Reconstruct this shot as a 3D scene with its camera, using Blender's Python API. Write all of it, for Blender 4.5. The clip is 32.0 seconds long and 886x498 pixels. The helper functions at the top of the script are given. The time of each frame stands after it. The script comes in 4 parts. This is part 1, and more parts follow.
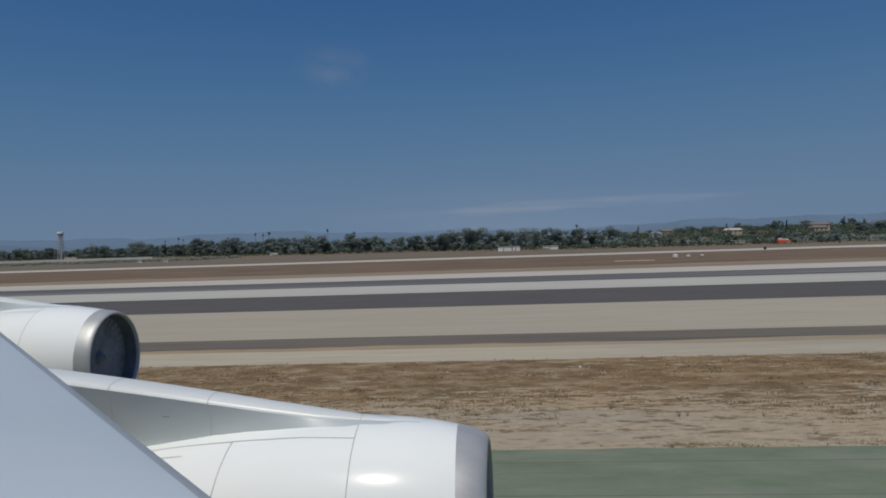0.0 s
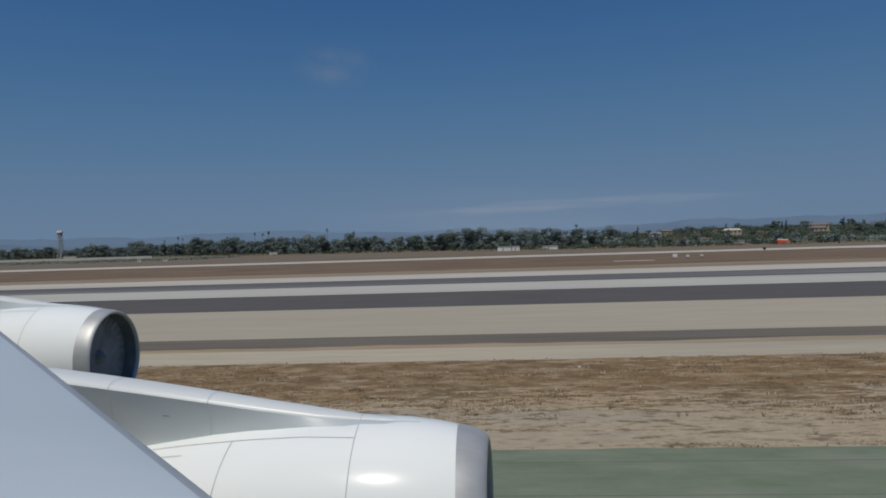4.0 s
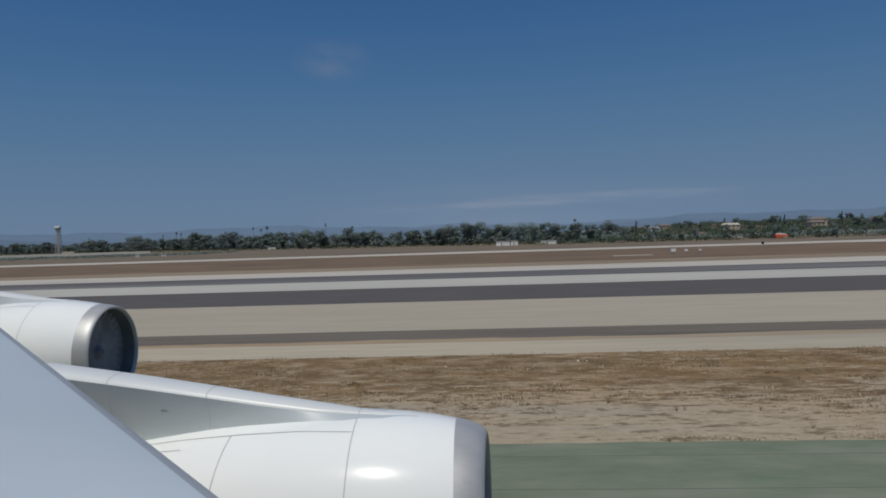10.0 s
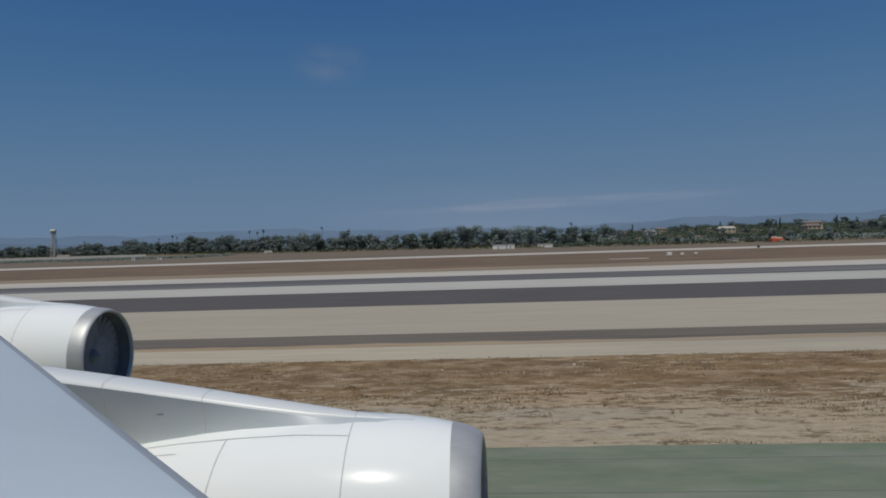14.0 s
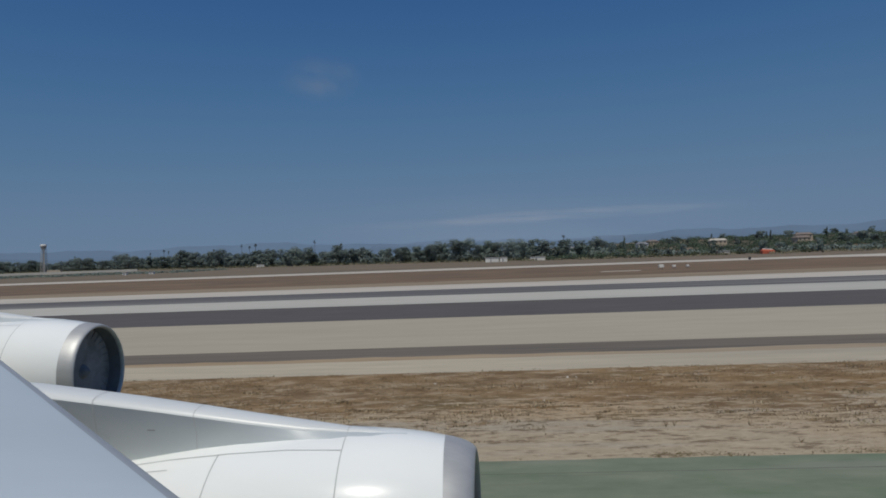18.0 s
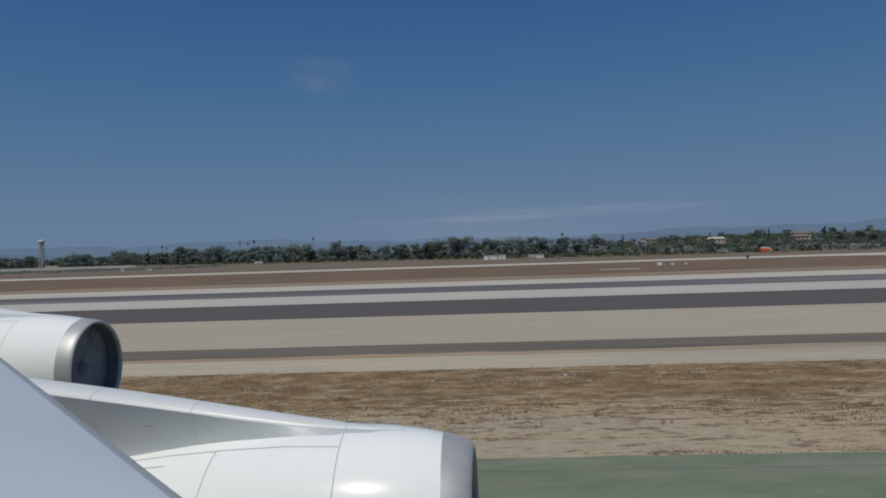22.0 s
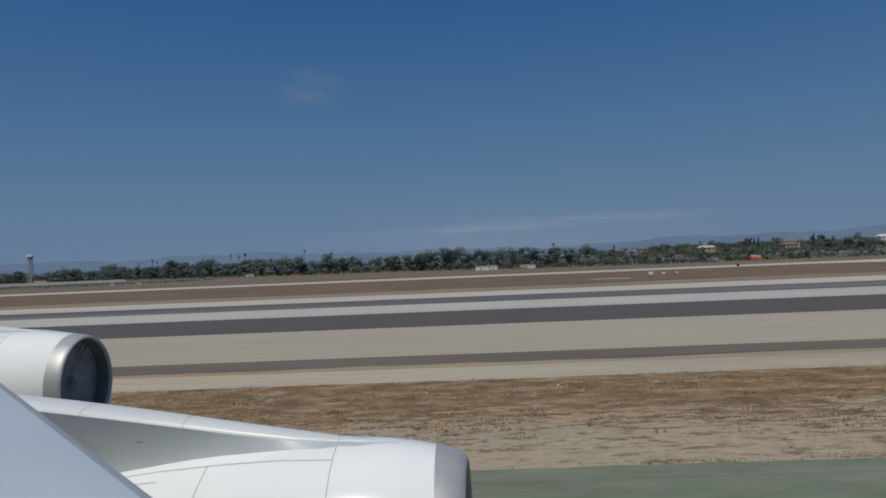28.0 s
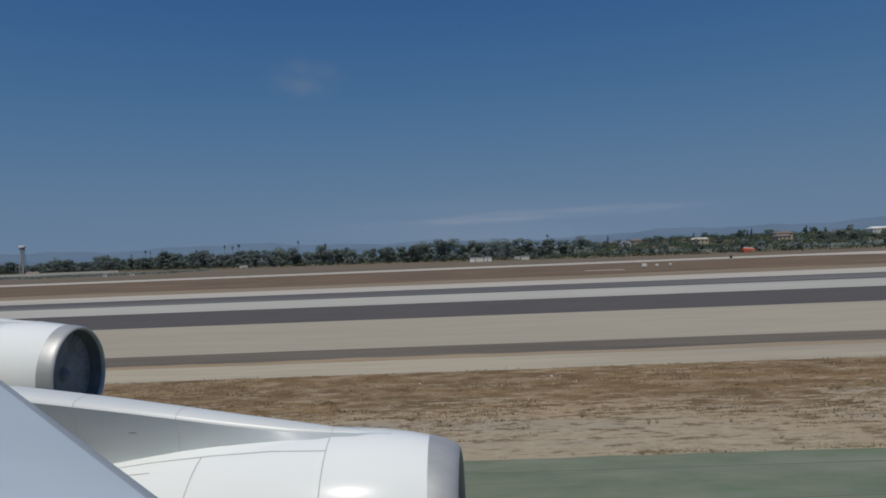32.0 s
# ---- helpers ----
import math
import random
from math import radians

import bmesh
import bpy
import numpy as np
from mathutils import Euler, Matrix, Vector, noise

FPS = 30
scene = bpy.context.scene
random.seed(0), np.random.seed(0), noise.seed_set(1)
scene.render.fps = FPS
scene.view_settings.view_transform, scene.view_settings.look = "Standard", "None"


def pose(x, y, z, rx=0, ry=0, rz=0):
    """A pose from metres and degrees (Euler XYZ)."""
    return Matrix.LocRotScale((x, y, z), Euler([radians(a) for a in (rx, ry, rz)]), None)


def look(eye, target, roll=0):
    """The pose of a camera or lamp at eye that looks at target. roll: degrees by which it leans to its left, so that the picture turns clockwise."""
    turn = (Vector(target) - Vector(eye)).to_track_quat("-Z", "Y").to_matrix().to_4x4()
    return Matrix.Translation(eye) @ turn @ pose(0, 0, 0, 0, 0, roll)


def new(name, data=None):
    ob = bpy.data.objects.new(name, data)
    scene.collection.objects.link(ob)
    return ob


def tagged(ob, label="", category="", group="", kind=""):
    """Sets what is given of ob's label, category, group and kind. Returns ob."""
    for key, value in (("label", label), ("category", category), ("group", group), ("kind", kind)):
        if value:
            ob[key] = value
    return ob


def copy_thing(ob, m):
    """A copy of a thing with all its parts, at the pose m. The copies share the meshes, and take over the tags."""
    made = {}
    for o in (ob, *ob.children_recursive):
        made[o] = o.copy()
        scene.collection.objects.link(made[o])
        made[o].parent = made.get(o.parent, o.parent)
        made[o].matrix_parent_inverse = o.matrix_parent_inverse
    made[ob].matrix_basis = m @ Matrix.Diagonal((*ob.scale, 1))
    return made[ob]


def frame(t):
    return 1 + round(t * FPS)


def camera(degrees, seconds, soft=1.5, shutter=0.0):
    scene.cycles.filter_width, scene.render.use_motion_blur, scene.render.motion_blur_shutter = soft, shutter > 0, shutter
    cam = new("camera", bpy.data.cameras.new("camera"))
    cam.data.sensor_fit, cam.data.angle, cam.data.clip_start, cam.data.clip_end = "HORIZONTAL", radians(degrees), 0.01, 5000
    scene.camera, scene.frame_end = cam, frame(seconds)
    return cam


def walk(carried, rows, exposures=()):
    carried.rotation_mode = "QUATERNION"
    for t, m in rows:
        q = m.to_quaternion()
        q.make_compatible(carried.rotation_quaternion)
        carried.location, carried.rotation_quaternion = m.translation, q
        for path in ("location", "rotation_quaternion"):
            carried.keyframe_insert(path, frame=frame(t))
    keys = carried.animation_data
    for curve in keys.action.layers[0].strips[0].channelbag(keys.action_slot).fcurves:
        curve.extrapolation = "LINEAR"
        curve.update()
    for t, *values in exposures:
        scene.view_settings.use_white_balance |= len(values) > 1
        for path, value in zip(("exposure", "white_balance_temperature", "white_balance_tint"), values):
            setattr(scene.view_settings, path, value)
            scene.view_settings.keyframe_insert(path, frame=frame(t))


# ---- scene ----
cam = camera(67.6, 32.0, soft=1.8)
SEAT = 19.0  # where along the taxiway the cabin window stands
EYE = (SEAT, 0.0, 6.0)
# seconds, place, yaw, pitch, roll: held at a cabin seat, with small drifts and turns
PATH = [
    (0.0, 0.000, 0.007, 6.001, 3.76, -0.46, 1.85), (0.5, -0.001, 0.007, 6.000, 3.78, -0.49, 1.85), (1.0, -0.005, 0.009, 6.001, 3.81, -0.54, 1.81),
    (1.5, -0.008, 0.009, 6.001, 3.78, -0.55, 1.78), (2.0, -0.009, 0.010, 6.001, 3.75, -0.52, 1.75), (2.5, -0.010, 0.012, 6.001, 3.71, -0.51, 1.73),
    (3.0, -0.012, 0.012, 6.001, 3.75, -0.49, 1.71), (3.5, -0.013, 0.012, 6.001, 3.74, -0.48, 1.72), (5.5, -0.011, 0.002, 6.001, 3.64, -0.51, 1.89),
    (6.0, -0.011, 0.001, 6.000, 3.62, -0.49, 1.92), (6.5, -0.011, 0.001, 6.000, 3.65, -0.51, 1.92), (7.0, -0.011, 0.001, 6.000, 3.66, -0.48, 1.92),
    (7.5, -0.009, 0.002, 6.001, 3.66, -0.44, 1.90), (8.0, -0.007, 0.003, 6.001, 3.64, -0.55, 1.88), (8.5, -0.005, 0.003, 6.000, 3.60, -0.78, 1.85),
    (9.0, -0.003, 0.004, 6.000, 3.59, -0.86, 1.83), (9.5, -0.002, 0.004, 6.001, 3.61, -0.89, 1.82), (10.0, -0.003, 0.003, 6.000, 3.60, -0.94, 1.81),
    (10.5, -0.003, 0.002, 6.000, 3.52, -0.98, 1.80), (11.0, -0.003, 0.001, 6.000, 3.45, -0.94, 1.81), (11.5, -0.001, -0.000, 6.000, 3.40, -0.81, 1.81),
    (12.0, 0.000, 0.000, 6.001, 3.36, -0.68, 1.80), (12.5, -0.000, -0.001, 6.000, 3.28, -0.65, 1.81), (13.0, -0.000, -0.001, 6.000, 3.28, -0.65, 1.80),
    (13.5, -0.000, -0.001, 6.000, 3.30, -0.67, 1.80), (14.0, -0.000, -0.000, 6.000, 3.30, -0.66, 1.79), (14.5, 0.001, -0.000, 6.000, 3.27, -0.67, 1.78),
    (16.5, 0.011, -0.027, 6.000, 2.78, 0.20, 2.06), (17.0, 0.011, -0.027, 6.000, 2.71, 0.33, 2.07), (17.5, 0.010, -0.028, 6.000, 2.69, 0.42, 2.08),
    (18.0, 0.010, -0.028, 6.000, 2.67, 0.47, 2.05), (18.5, 0.011, -0.027, 6.000, 2.65, 0.47, 2.01), (19.0, 0.010, -0.027, 6.000, 2.62, 0.41, 1.96),
    (19.5, 0.010, -0.027, 6.000, 2.61, 0.41, 1.93), (20.0, 0.010, -0.027, 6.000, 2.61, 0.36, 1.90), (20.5, 0.010, -0.027, 6.000, 2.58, 0.31, 1.86),
    (21.0, 0.008, -0.027, 6.000, 2.53, 0.28, 1.84), (21.5, 0.008, -0.027, 6.001, 2.54, 0.25, 1.82), (22.0, 0.009, -0.028, 6.000, 2.54, 0.23, 1.82),
    (22.5, 0.008, -0.028, 6.000, 2.54, 0.23, 1.86), (23.0, 0.006, -0.029, 6.000, 2.54, 0.27, 1.90), (23.5, 0.006, -0.029, 6.001, 2.48, 0.41, 1.95),
    (24.0, 0.006, -0.030, 6.001, 2.35, 0.54, 2.00), (24.5, 0.010, -0.030, 6.001, 2.17, 0.64, 2.04), (25.0, 0.015, -0.030, 6.001, 2.00, 0.75, 2.08),
    (25.5, 0.019, -0.029, 6.002, 1.86, 0.91, 2.12), (27.5, 0.013, -0.043, 6.000, 1.83, 1.16, 2.36), (28.0, 0.013, -0.043, 6.000, 1.83, 1.17, 2.37),
    (28.5, 0.014, -0.042, 6.001, 1.80, 1.25, 2.35), (29.0, 0.015, -0.042, 6.002, 1.73, 1.35, 2.35), (29.5, 0.018, -0.043, 6.002, 1.54, 1.15, 2.32),
    (30.0, 0.023, -0.045, 5.999, 1.36, 0.67, 2.27), (30.5, 0.026, -0.047, 6.000, 1.32, 0.55, 2.25), (31.0, 0.027, -0.047, 6.001, 1.32, 0.48, 2.24),
    (31.5, 0.025, -0.047, 6.000, 1.33, 0.42, 2.26), (32.0, 0.024, -0.047, 6.001, 1.33, 0.41, 2.28),
]
walk(cam, [(t, pose(SEAT + x, y, z, 90 + pitch, roll, yaw)) for t, x, y, z, yaw, pitch, roll in PATH])

# ---- light ----
SUN_DIR = Vector((-0.05, -0.42, 0.90)).normalized()
world = bpy.data.worlds.new("world")
scene.world = world
world.use_nodes = True
wt = world.node_tree
sky = wt.nodes.new("ShaderNodeTexSky")
sky.sky_type = "NISHITA"
sky.sun_disc = False
sky.sun_elevation = math.asin(SUN_DIR.z)
sky.sun_rotation = math.atan2(SUN_DIR.x, SUN_DIR.y)
sky.altitude = 2000
sky.air_density = 0.8
sky.dust_density = 0.35
sky.ozone_density = 7.0
# haze: the sky's light levels off toward the pale grey-blue that thick air takes on near the horizon
HAZE = (1.5, 2.0, 2.4)
TINT = (0.101, 0.113, 0.142)
gam = wt.nodes.new("ShaderNodeGamma")
gam.inputs[1].default_value = 2.0
scaled, added, ratio = (wt.nodes.new("ShaderNodeVectorMath") for _ in range(3))
scaled.operation, added.operation, ratio.operation = "MULTIPLY", "ADD", "DIVIDE"
scaled.inputs[1].default_value = tuple(h * w for h, w in zip(HAZE, TINT))
added.inputs[1].default_value = HAZE
wt.links.new(sky.outputs[0], gam.inputs[0])
wt.links.new(gam.outputs[0], scaled.inputs[0])
wt.links.new(gam.outputs[0], added.inputs[0])
wt.links.new(scaled.outputs[0], ratio.inputs[0])
wt.links.new(added.outputs[0], ratio.inputs[1])
wt.links.new(ratio.outputs[0], wt.nodes["Background"].inputs[0])
wt.nodes["Background"].inputs[1].default_value = 1.0
sun_data = bpy.data.lights.new("sun", "SUN")
sun_data.energy = 2.7
sun_data.angle = radians(0.53)
sun_data.color = (1.0, 0.955, 0.84)
sun = new("sun", sun_data)
sun.rotation_euler = SUN_DIR.to_track_quat("Z", "Y").to_euler()
scene.view_settings.exposure = -0.07

# ---- materials ----


def nodes_of(name, rough=0.8, metal=0.0):
    m = bpy.data.materials.new(name)
    m.use_nodes = True
    b = m.node_tree.nodes["Principled BSDF"]
    b.inputs["Roughness"].default_value = rough
    b.inputs["Metallic"].default_value = metal
    return m, m.node_tree, b


def coords(nt, scale):
    """Object coordinates in metres, stretched by scale."""
    tc = nt.nodes.new("ShaderNodeTexCoord")
    mp = nt.nodes.new("ShaderNodeMapping")
    mp.inputs["Scale"].default_value = scale
    nt.links.new(tc.outputs["Object"], mp.inputs[0])
    return mp.outputs[0]


def noise_node(nt, scale, vec, detail=4.0, rough=0.55):
    n = nt.nodes.new("ShaderNodeTexNoise")
    n.inputs["Scale"].default_value = scale
    n.inputs["Detail"].default_value = detail
    n.inputs["Roughness"].default_value = rough
    nt.links.new(vec, n.inputs["Vector"])
    return n.outputs[0]


def ramp(nt, fac, stops):
    r = nt.nodes.new("ShaderNodeValToRGB")
    e = r.color_ramp.elements
    while len(e) < len(stops):
        e.new(0.5)
    for k, (p, c) in enumerate(stops):
        e[k].position = p
        e[k].color = (*c, 1) if len(c) == 3 else c
    nt.links.new(fac, r.inputs[0])
    return r.outputs[0]


def mixed(nt, fac, a, b, mode="MIX"):
    m = nt.nodes.new("ShaderNodeMix")
    m.data_type = "RGBA"
    m.blend_type = mode
    if isinstance(fac, float):
        m.inputs[0].default_value = fac
    else:
        nt.links.new(fac, m.inputs[0])
    for sock, v in ((m.inputs[6], a), (m.inputs[7], b)):
        if isinstance(v, tuple):
            sock.default_value = (*v, 1)
        else:
            nt.links.new(v, sock)
    return m.outputs[2]


def bump(nt, b, height, strength, dist):
    n = nt.nodes.new("ShaderNodeBump")
    n.inputs["Strength"].default_value = strength
    n.inputs["Distance"].default_value = dist
    nt.links.new(height, n.inputs["Height"])
    nt.links.new(n.outputs[0], b.inputs["Normal"])


def surface(name, dark, light, scale=(1, 1, 1), grain=3.0, big=0.15, rough=0.85, metal=0.0, relief=0.0, stain=None, gloss_spec=None):
    """A two-scale procedural surface: fine grain from dark to light, and wide faint stains."""
    m, nt, b = nodes_of(name, rough, metal)
    v = coords(nt, scale)
    fine = noise_node(nt, grain, v, 6, 0.65)
    wide = noise_node(nt, big, v, 3, 0.5)
    c = ramp(nt, fine, [(0.3, dark), (0.7, light)])
    s = stain or tuple(x * 0.8 for x in dark)
    f = ramp(nt, wide, [(0.42, (0, 0, 0)), (0.75, (0.6, 0.6, 0.6))])
    nt.links.new(mixed(nt, f, c, s), b.inputs["Base Color"])
    if gloss_spec is not None:
        b.inputs["Specular IOR Level"].default_value = gloss_spec
    if relief:
        bump(nt, b, fine, 0.5, relief)
    return m


def plain(name, colour, rough=0.6, metal=0.0, vary=0.12, scale=2.0):
    return surface(name, tuple(c * (1 - vary) for c in colour), tuple(min(1, c * (1 + vary)) for c in colour), grain=scale, big=scale * 0.15, rough=rough, metal=metal)


STREAK = (0.12, 1, 1)
M_EARTH = surface("dry_earth", (0.125, 0.097, 0.066), (0.21, 0.16, 0.105), (0.25, 1, 1), 0.06, 0.012, 0.95, stain=(0.12, 0.1, 0.066))
M_BROWN = surface("dry_brown_grass", (0.085, 0.058, 0.037), (0.225, 0.155, 0.092), (0.22, 1, 1), 0.16, 0.03, 0.95, stain=(0.165, 0.105, 0.06))
M_OCHRE = surface("ochre_dry_grass", (0.21, 0.158, 0.10), (0.31, 0.245, 0.168), STREAK, 0.3, 0.06, 0.95)
M_CONC_FAR = surface("pale_far_concrete", (0.465, 0.425, 0.365), (0.54, 0.497, 0.432), STREAK, 0.5, 0.06, 0.85)
M_CONC_TAN = surface("tan_weathered_concrete", (0.36, 0.318, 0.243), (0.42, 0.373, 0.288), (0.2, 1, 1), 0.5, 0.07, 0.85, stain=(0.335, 0.303, 0.238))
M_CONC_PALE = surface("pale_grey_concrete", (0.41, 0.397, 0.348), (0.49, 0.476, 0.42), STREAK, 0.7, 0.06, 0.85, stain=(0.33, 0.32, 0.30))
M_CONC_SHOULDER = surface("pale_shoulder_concrete", (0.385, 0.335, 0.25), (0.49, 0.43, 0.325), STREAK, 1.4, 0.15, 0.85, stain=(0.26, 0.23, 0.19))
M_ASPHALT = surface("worn_dark_asphalt", (0.073, 0.0655, 0.0625), (0.111, 0.0995, 0.094), STREAK, 0.9, 0.08, 0.9, stain=(0.092, 0.083, 0.073))
M_ASPHALT_BROWN = surface("dusty_brown_asphalt", (0.10, 0.087, 0.071), (0.17, 0.146, 0.116), (0.05, 1, 1), 1.1, 0.14, 0.9, stain=(0.24, 0.185, 0.12))
M_RUBBER, nt, b = nodes_of("rubber_marked_concrete", 0.85)
lanes = noise_node(nt, 0.21, coords(nt, (0.02, 1, 1)), 4, 0.6)
worn = noise_node(nt, 0.8, coords(nt, (0.03, 1, 1)), 5, 0.65)
tyre = ramp(nt, lanes, [(0.40, (0.07, 0.067, 0.068)), (0.52, (0.115, 0.11, 0.108)), (0.64, (0.2, 0.19, 0.18))])
nt.links.new(mixed(nt, ramp(nt, worn, [(0.45, (0, 0, 0)), (0.75, (0.5, 0.5, 0.5))]), tyre, (0.17, 0.162, 0.155)), b.inputs["Base Color"])
M_SAND = surface("orange_sand_edge", (0.26, 0.205, 0.138), (0.38, 0.318, 0.23), (0.1, 1, 1), 1.3, 0.12, 0.95, stain=(0.36, 0.22, 0.095))
M_GREEN, nt, b = nodes_of("green_painted_pavement", 0.75)
b.inputs["Specular IOR Level"].default_value = 0.2
v = coords(nt, (0.4, 1, 1))
green = ramp(nt, noise_node(nt, 1.1, v, 7, 0.7), [(0.28, (0.135, 0.167, 0.112)), (0.7, (0.212, 0.236, 0.172))])
fresh = ramp(nt, noise_node(nt, 0.16, coords(nt, (0.7, 1, 2)), 4, 0.6), [(0.5, (0, 0, 0)), (0.64, (0.65, 0.65, 0.65))])
green = mixed(nt, fresh, green, (0.088, 0.165, 0.088))
worn = ramp(nt, noise_node(nt, 0.35, coords(nt, (0.25, 1, 9)), 6, 0.65), [(0.52, (0, 0, 0)), (0.68, (0.75, 0.75, 0.75))])
green = mixed(nt, worn, green, (0.235, 0.245, 0.205))
scuff = ramp(nt, noise_node(nt, 2.5, coords(nt, (0.05, 1, 4)), 6, 0.7), [(0.58, (0, 0, 0)), (0.7, (0.5, 0.5, 0.5))])
nt.links.new(mixed(nt, scuff, green, (0.13, 0.145, 0.115)), b.inputs["Base Color"])
bump(nt, b, noise_node(nt, 9.0, coords(nt, (1, 1, 1)), 4, 0.6), 0.25, 0.01)
M_WHITE_LINE = surface("worn_white_marking", (0.5, 0.49, 0.46), (0.68, 0.67, 0.64), STREAK, 3, 0.4, 0.8)
M_JOINT = plain("dirty_joint_filler", (0.135, 0.15, 0.115), 0.9)
M_YELLOW = plain("yellow_marking_paint", (0.62, 0.42, 0.06), 0.75)


def math_node(nt, op, a, b2=None, c=None):
    n = nt.nodes.new("ShaderNodeMath")
    n.operation = op
    for sock, v in zip(n.inputs, (a, b2, c)):
        if v is None:
            continue
        if isinstance(v, (int, float)):
            sock.default_value = v
        else:
            nt.links.new(v, sock)
    return n.outputs[0]


# dead grass on the far half of the verge, a ragged margin, and pale bare dirt along the near edge
M_VERGE, nt, b = nodes_of("patchy_verge_dirt", 0.95)
b.inputs["Specular IOR Level"].default_value = 0.15
grain = noise_node(nt, 3.4, coords(nt, (0.4, 1, 1)), 9, 0.78)
fibre = noise_node(nt, 4.5, coords(nt, (0.4, 1, 1)), 8, 0.8)
dirt = ramp(nt, grain, [(0.28, (0.30, 0.245, 0.17)), (0.5, (0.42, 0.347, 0.25)), (0.74, (0.54, 0.457, 0.34))])
grass = ramp(nt, fibre, [(0.25, (0.125, 0.084, 0.047)), (0.45, (0.225, 0.155, 0.087)), (0.6, (0.315, 0.226, 0.134)), (0.78, (0.46, 0.352, 0.233))])
sep = nt.nodes.new("ShaderNodeSeparateXYZ")
nt.links.new(coords(nt, (1, 1, 1)), sep.inputs[0])
across = sep.outputs[1]
# how far the grass reaches toward the near edge wanders along the taxiway
reach = math_node(nt, "MULTIPLY_ADD", noise_node(nt, 0.11, coords(nt, (1, 0.15, 1)), 3, 0.55), -9.0, 29.8)
patchy = math_node(nt, "MULTIPLY_ADD", noise_node(nt, 0.75, coords(nt, (0.25, 1, 1)), 5, 0.62), 9.0, -4.5)
shreds = math_node(nt, "MULTIPLY_ADD", noise_node(nt, 1.7, coords(nt, (0.28, 1, 1)), 8, 0.74), 17.0, -8.5)
threads = math_node(nt, "MULTIPLY_ADD", noise_node(nt, 4.0, coords(nt, (0.4, 1, 6)), 6, 0.7), 14.0, -7.0)
depth = math_node(nt, "ADD", math_node(nt, "SUBTRACT", across, reach), math_node(nt, "ADD", patchy, math_node(nt, "ADD", shreds, threads)))
cover = ramp(nt, math_node(nt, "MULTIPLY_ADD", depth, 0.2, 0.5), [(0.40, (0, 0, 0)), (0.56, (0.97, 0.97, 0.97))])
lump = noise_node(nt, 0.8, coords(nt, (0.55, 1, 31)), 7, 0.68)
grass = mixed(nt, ramp(nt, lump, [(0.47, (0, 0, 0)), (0.57, (0.8, 0.8, 0.8))]), grass, (0.135, 0.085, 0.045))
grass = mixed(nt, ramp(nt, lump, [(0.36, (0.9, 0.9, 0.9)), (0.46, (0, 0, 0))]), grass, (0.36, 0.285, 0.195))
ochre_f = ramp(nt, noise_node(nt, 0.16, coords(nt, (0.5, 1, 1)), 4, 0.6), [(0.46, (0, 0, 0)), (0.64, (0.7, 0.7, 0.7))])
grass = mixed(nt, ochre_f, grass, mixed(nt, 0.55, grass, (0.30, 0.185, 0.075)))
olive_f = ramp(nt, noise_node(nt, 0.45, coords(nt, (0.3, 1.2, 5)), 5, 0.65), [(0.54, (0, 0, 0)), (0.7, (0.55, 0.55, 0.55))])
grass = mixed(nt, olive_f, grass, (0.13, 0.115, 0.055))
sand_f = ramp(nt, noise_node(nt, 0.09, coords(nt, (0.6, 1, 3)), 3, 0.5), [(0.47, (0, 0, 0)), (0.62, (0.8, 0.8, 0.8))])
dirt = mixed(nt, sand_f, dirt, mixed(nt, 0.6, dirt, (0.40, 0.27, 0.145)))
grey_f = ramp(nt, noise_node(nt, 0.5, coords(nt, (0.12, 1, 7)), 5, 0.6), [(0.5, (0, 0, 0)), (0.68, (0.8, 0.8, 0.8))])
dirt = mixed(nt, grey_f, dirt, (0.345, 0.318, 0.265))
speck = ramp(nt, noise_node(nt, 7.0, coords(nt, (0.5, 1, 1)), 4, 0.6), [(0.62, (0, 0, 0)), (0.72, (0.5, 0.5, 0.5))])
dirt = mixed(nt, speck, dirt, (0.16, 0.125, 0.085))
# dark dead shreds strewn over the bare dirt, and bare flecks inside the grass
strewn = ramp(nt, noise_node(nt, 2.4, coords(nt, (0.4, 1, 11)), 8, 0.74), [(0.53, (0, 0, 0)), (0.56, (0.85, 0.85, 0.85))])
zone = ramp(nt, math_node(nt, "MULTIPLY_ADD", depth, 0.07, 0.5), [(0.04, (0, 0, 0)), (0.22, (1, 1, 1))])
dirt = mixed(nt, mixed(nt, zone, (0.0, 0.0, 0.0), strewn), dirt, (0.17, 0.125, 0.078))
bare_f = ramp(nt, noise_node(nt, 1.6, coords(nt, (0.42, 1, 15)), 8, 0.72), [(0.535, (0, 0, 0)), (0.6, (0.75, 0.75, 0.75))])
wide_bare = ramp(nt, noise_node(nt, 0.13, coords(nt, (0.8, 1.5, 21)), 3, 0.5), [(0.36, (0.2, 0.2, 0.2)), (0.52, (1, 1, 1))])
bare_f = mixed(nt, wide_bare, (0.0, 0.0, 0.0), bare_f)
grass = mixed(nt, bare_f, grass, (0.43, 0.35, 0.255))
verge_c = mixed(nt, cover, dirt, grass)
nt.links.new(verge_c, b.inputs["Base Color"])
bump(nt, b, math_node(nt, "ADD", grain, fibre), 0.7, 0.07)

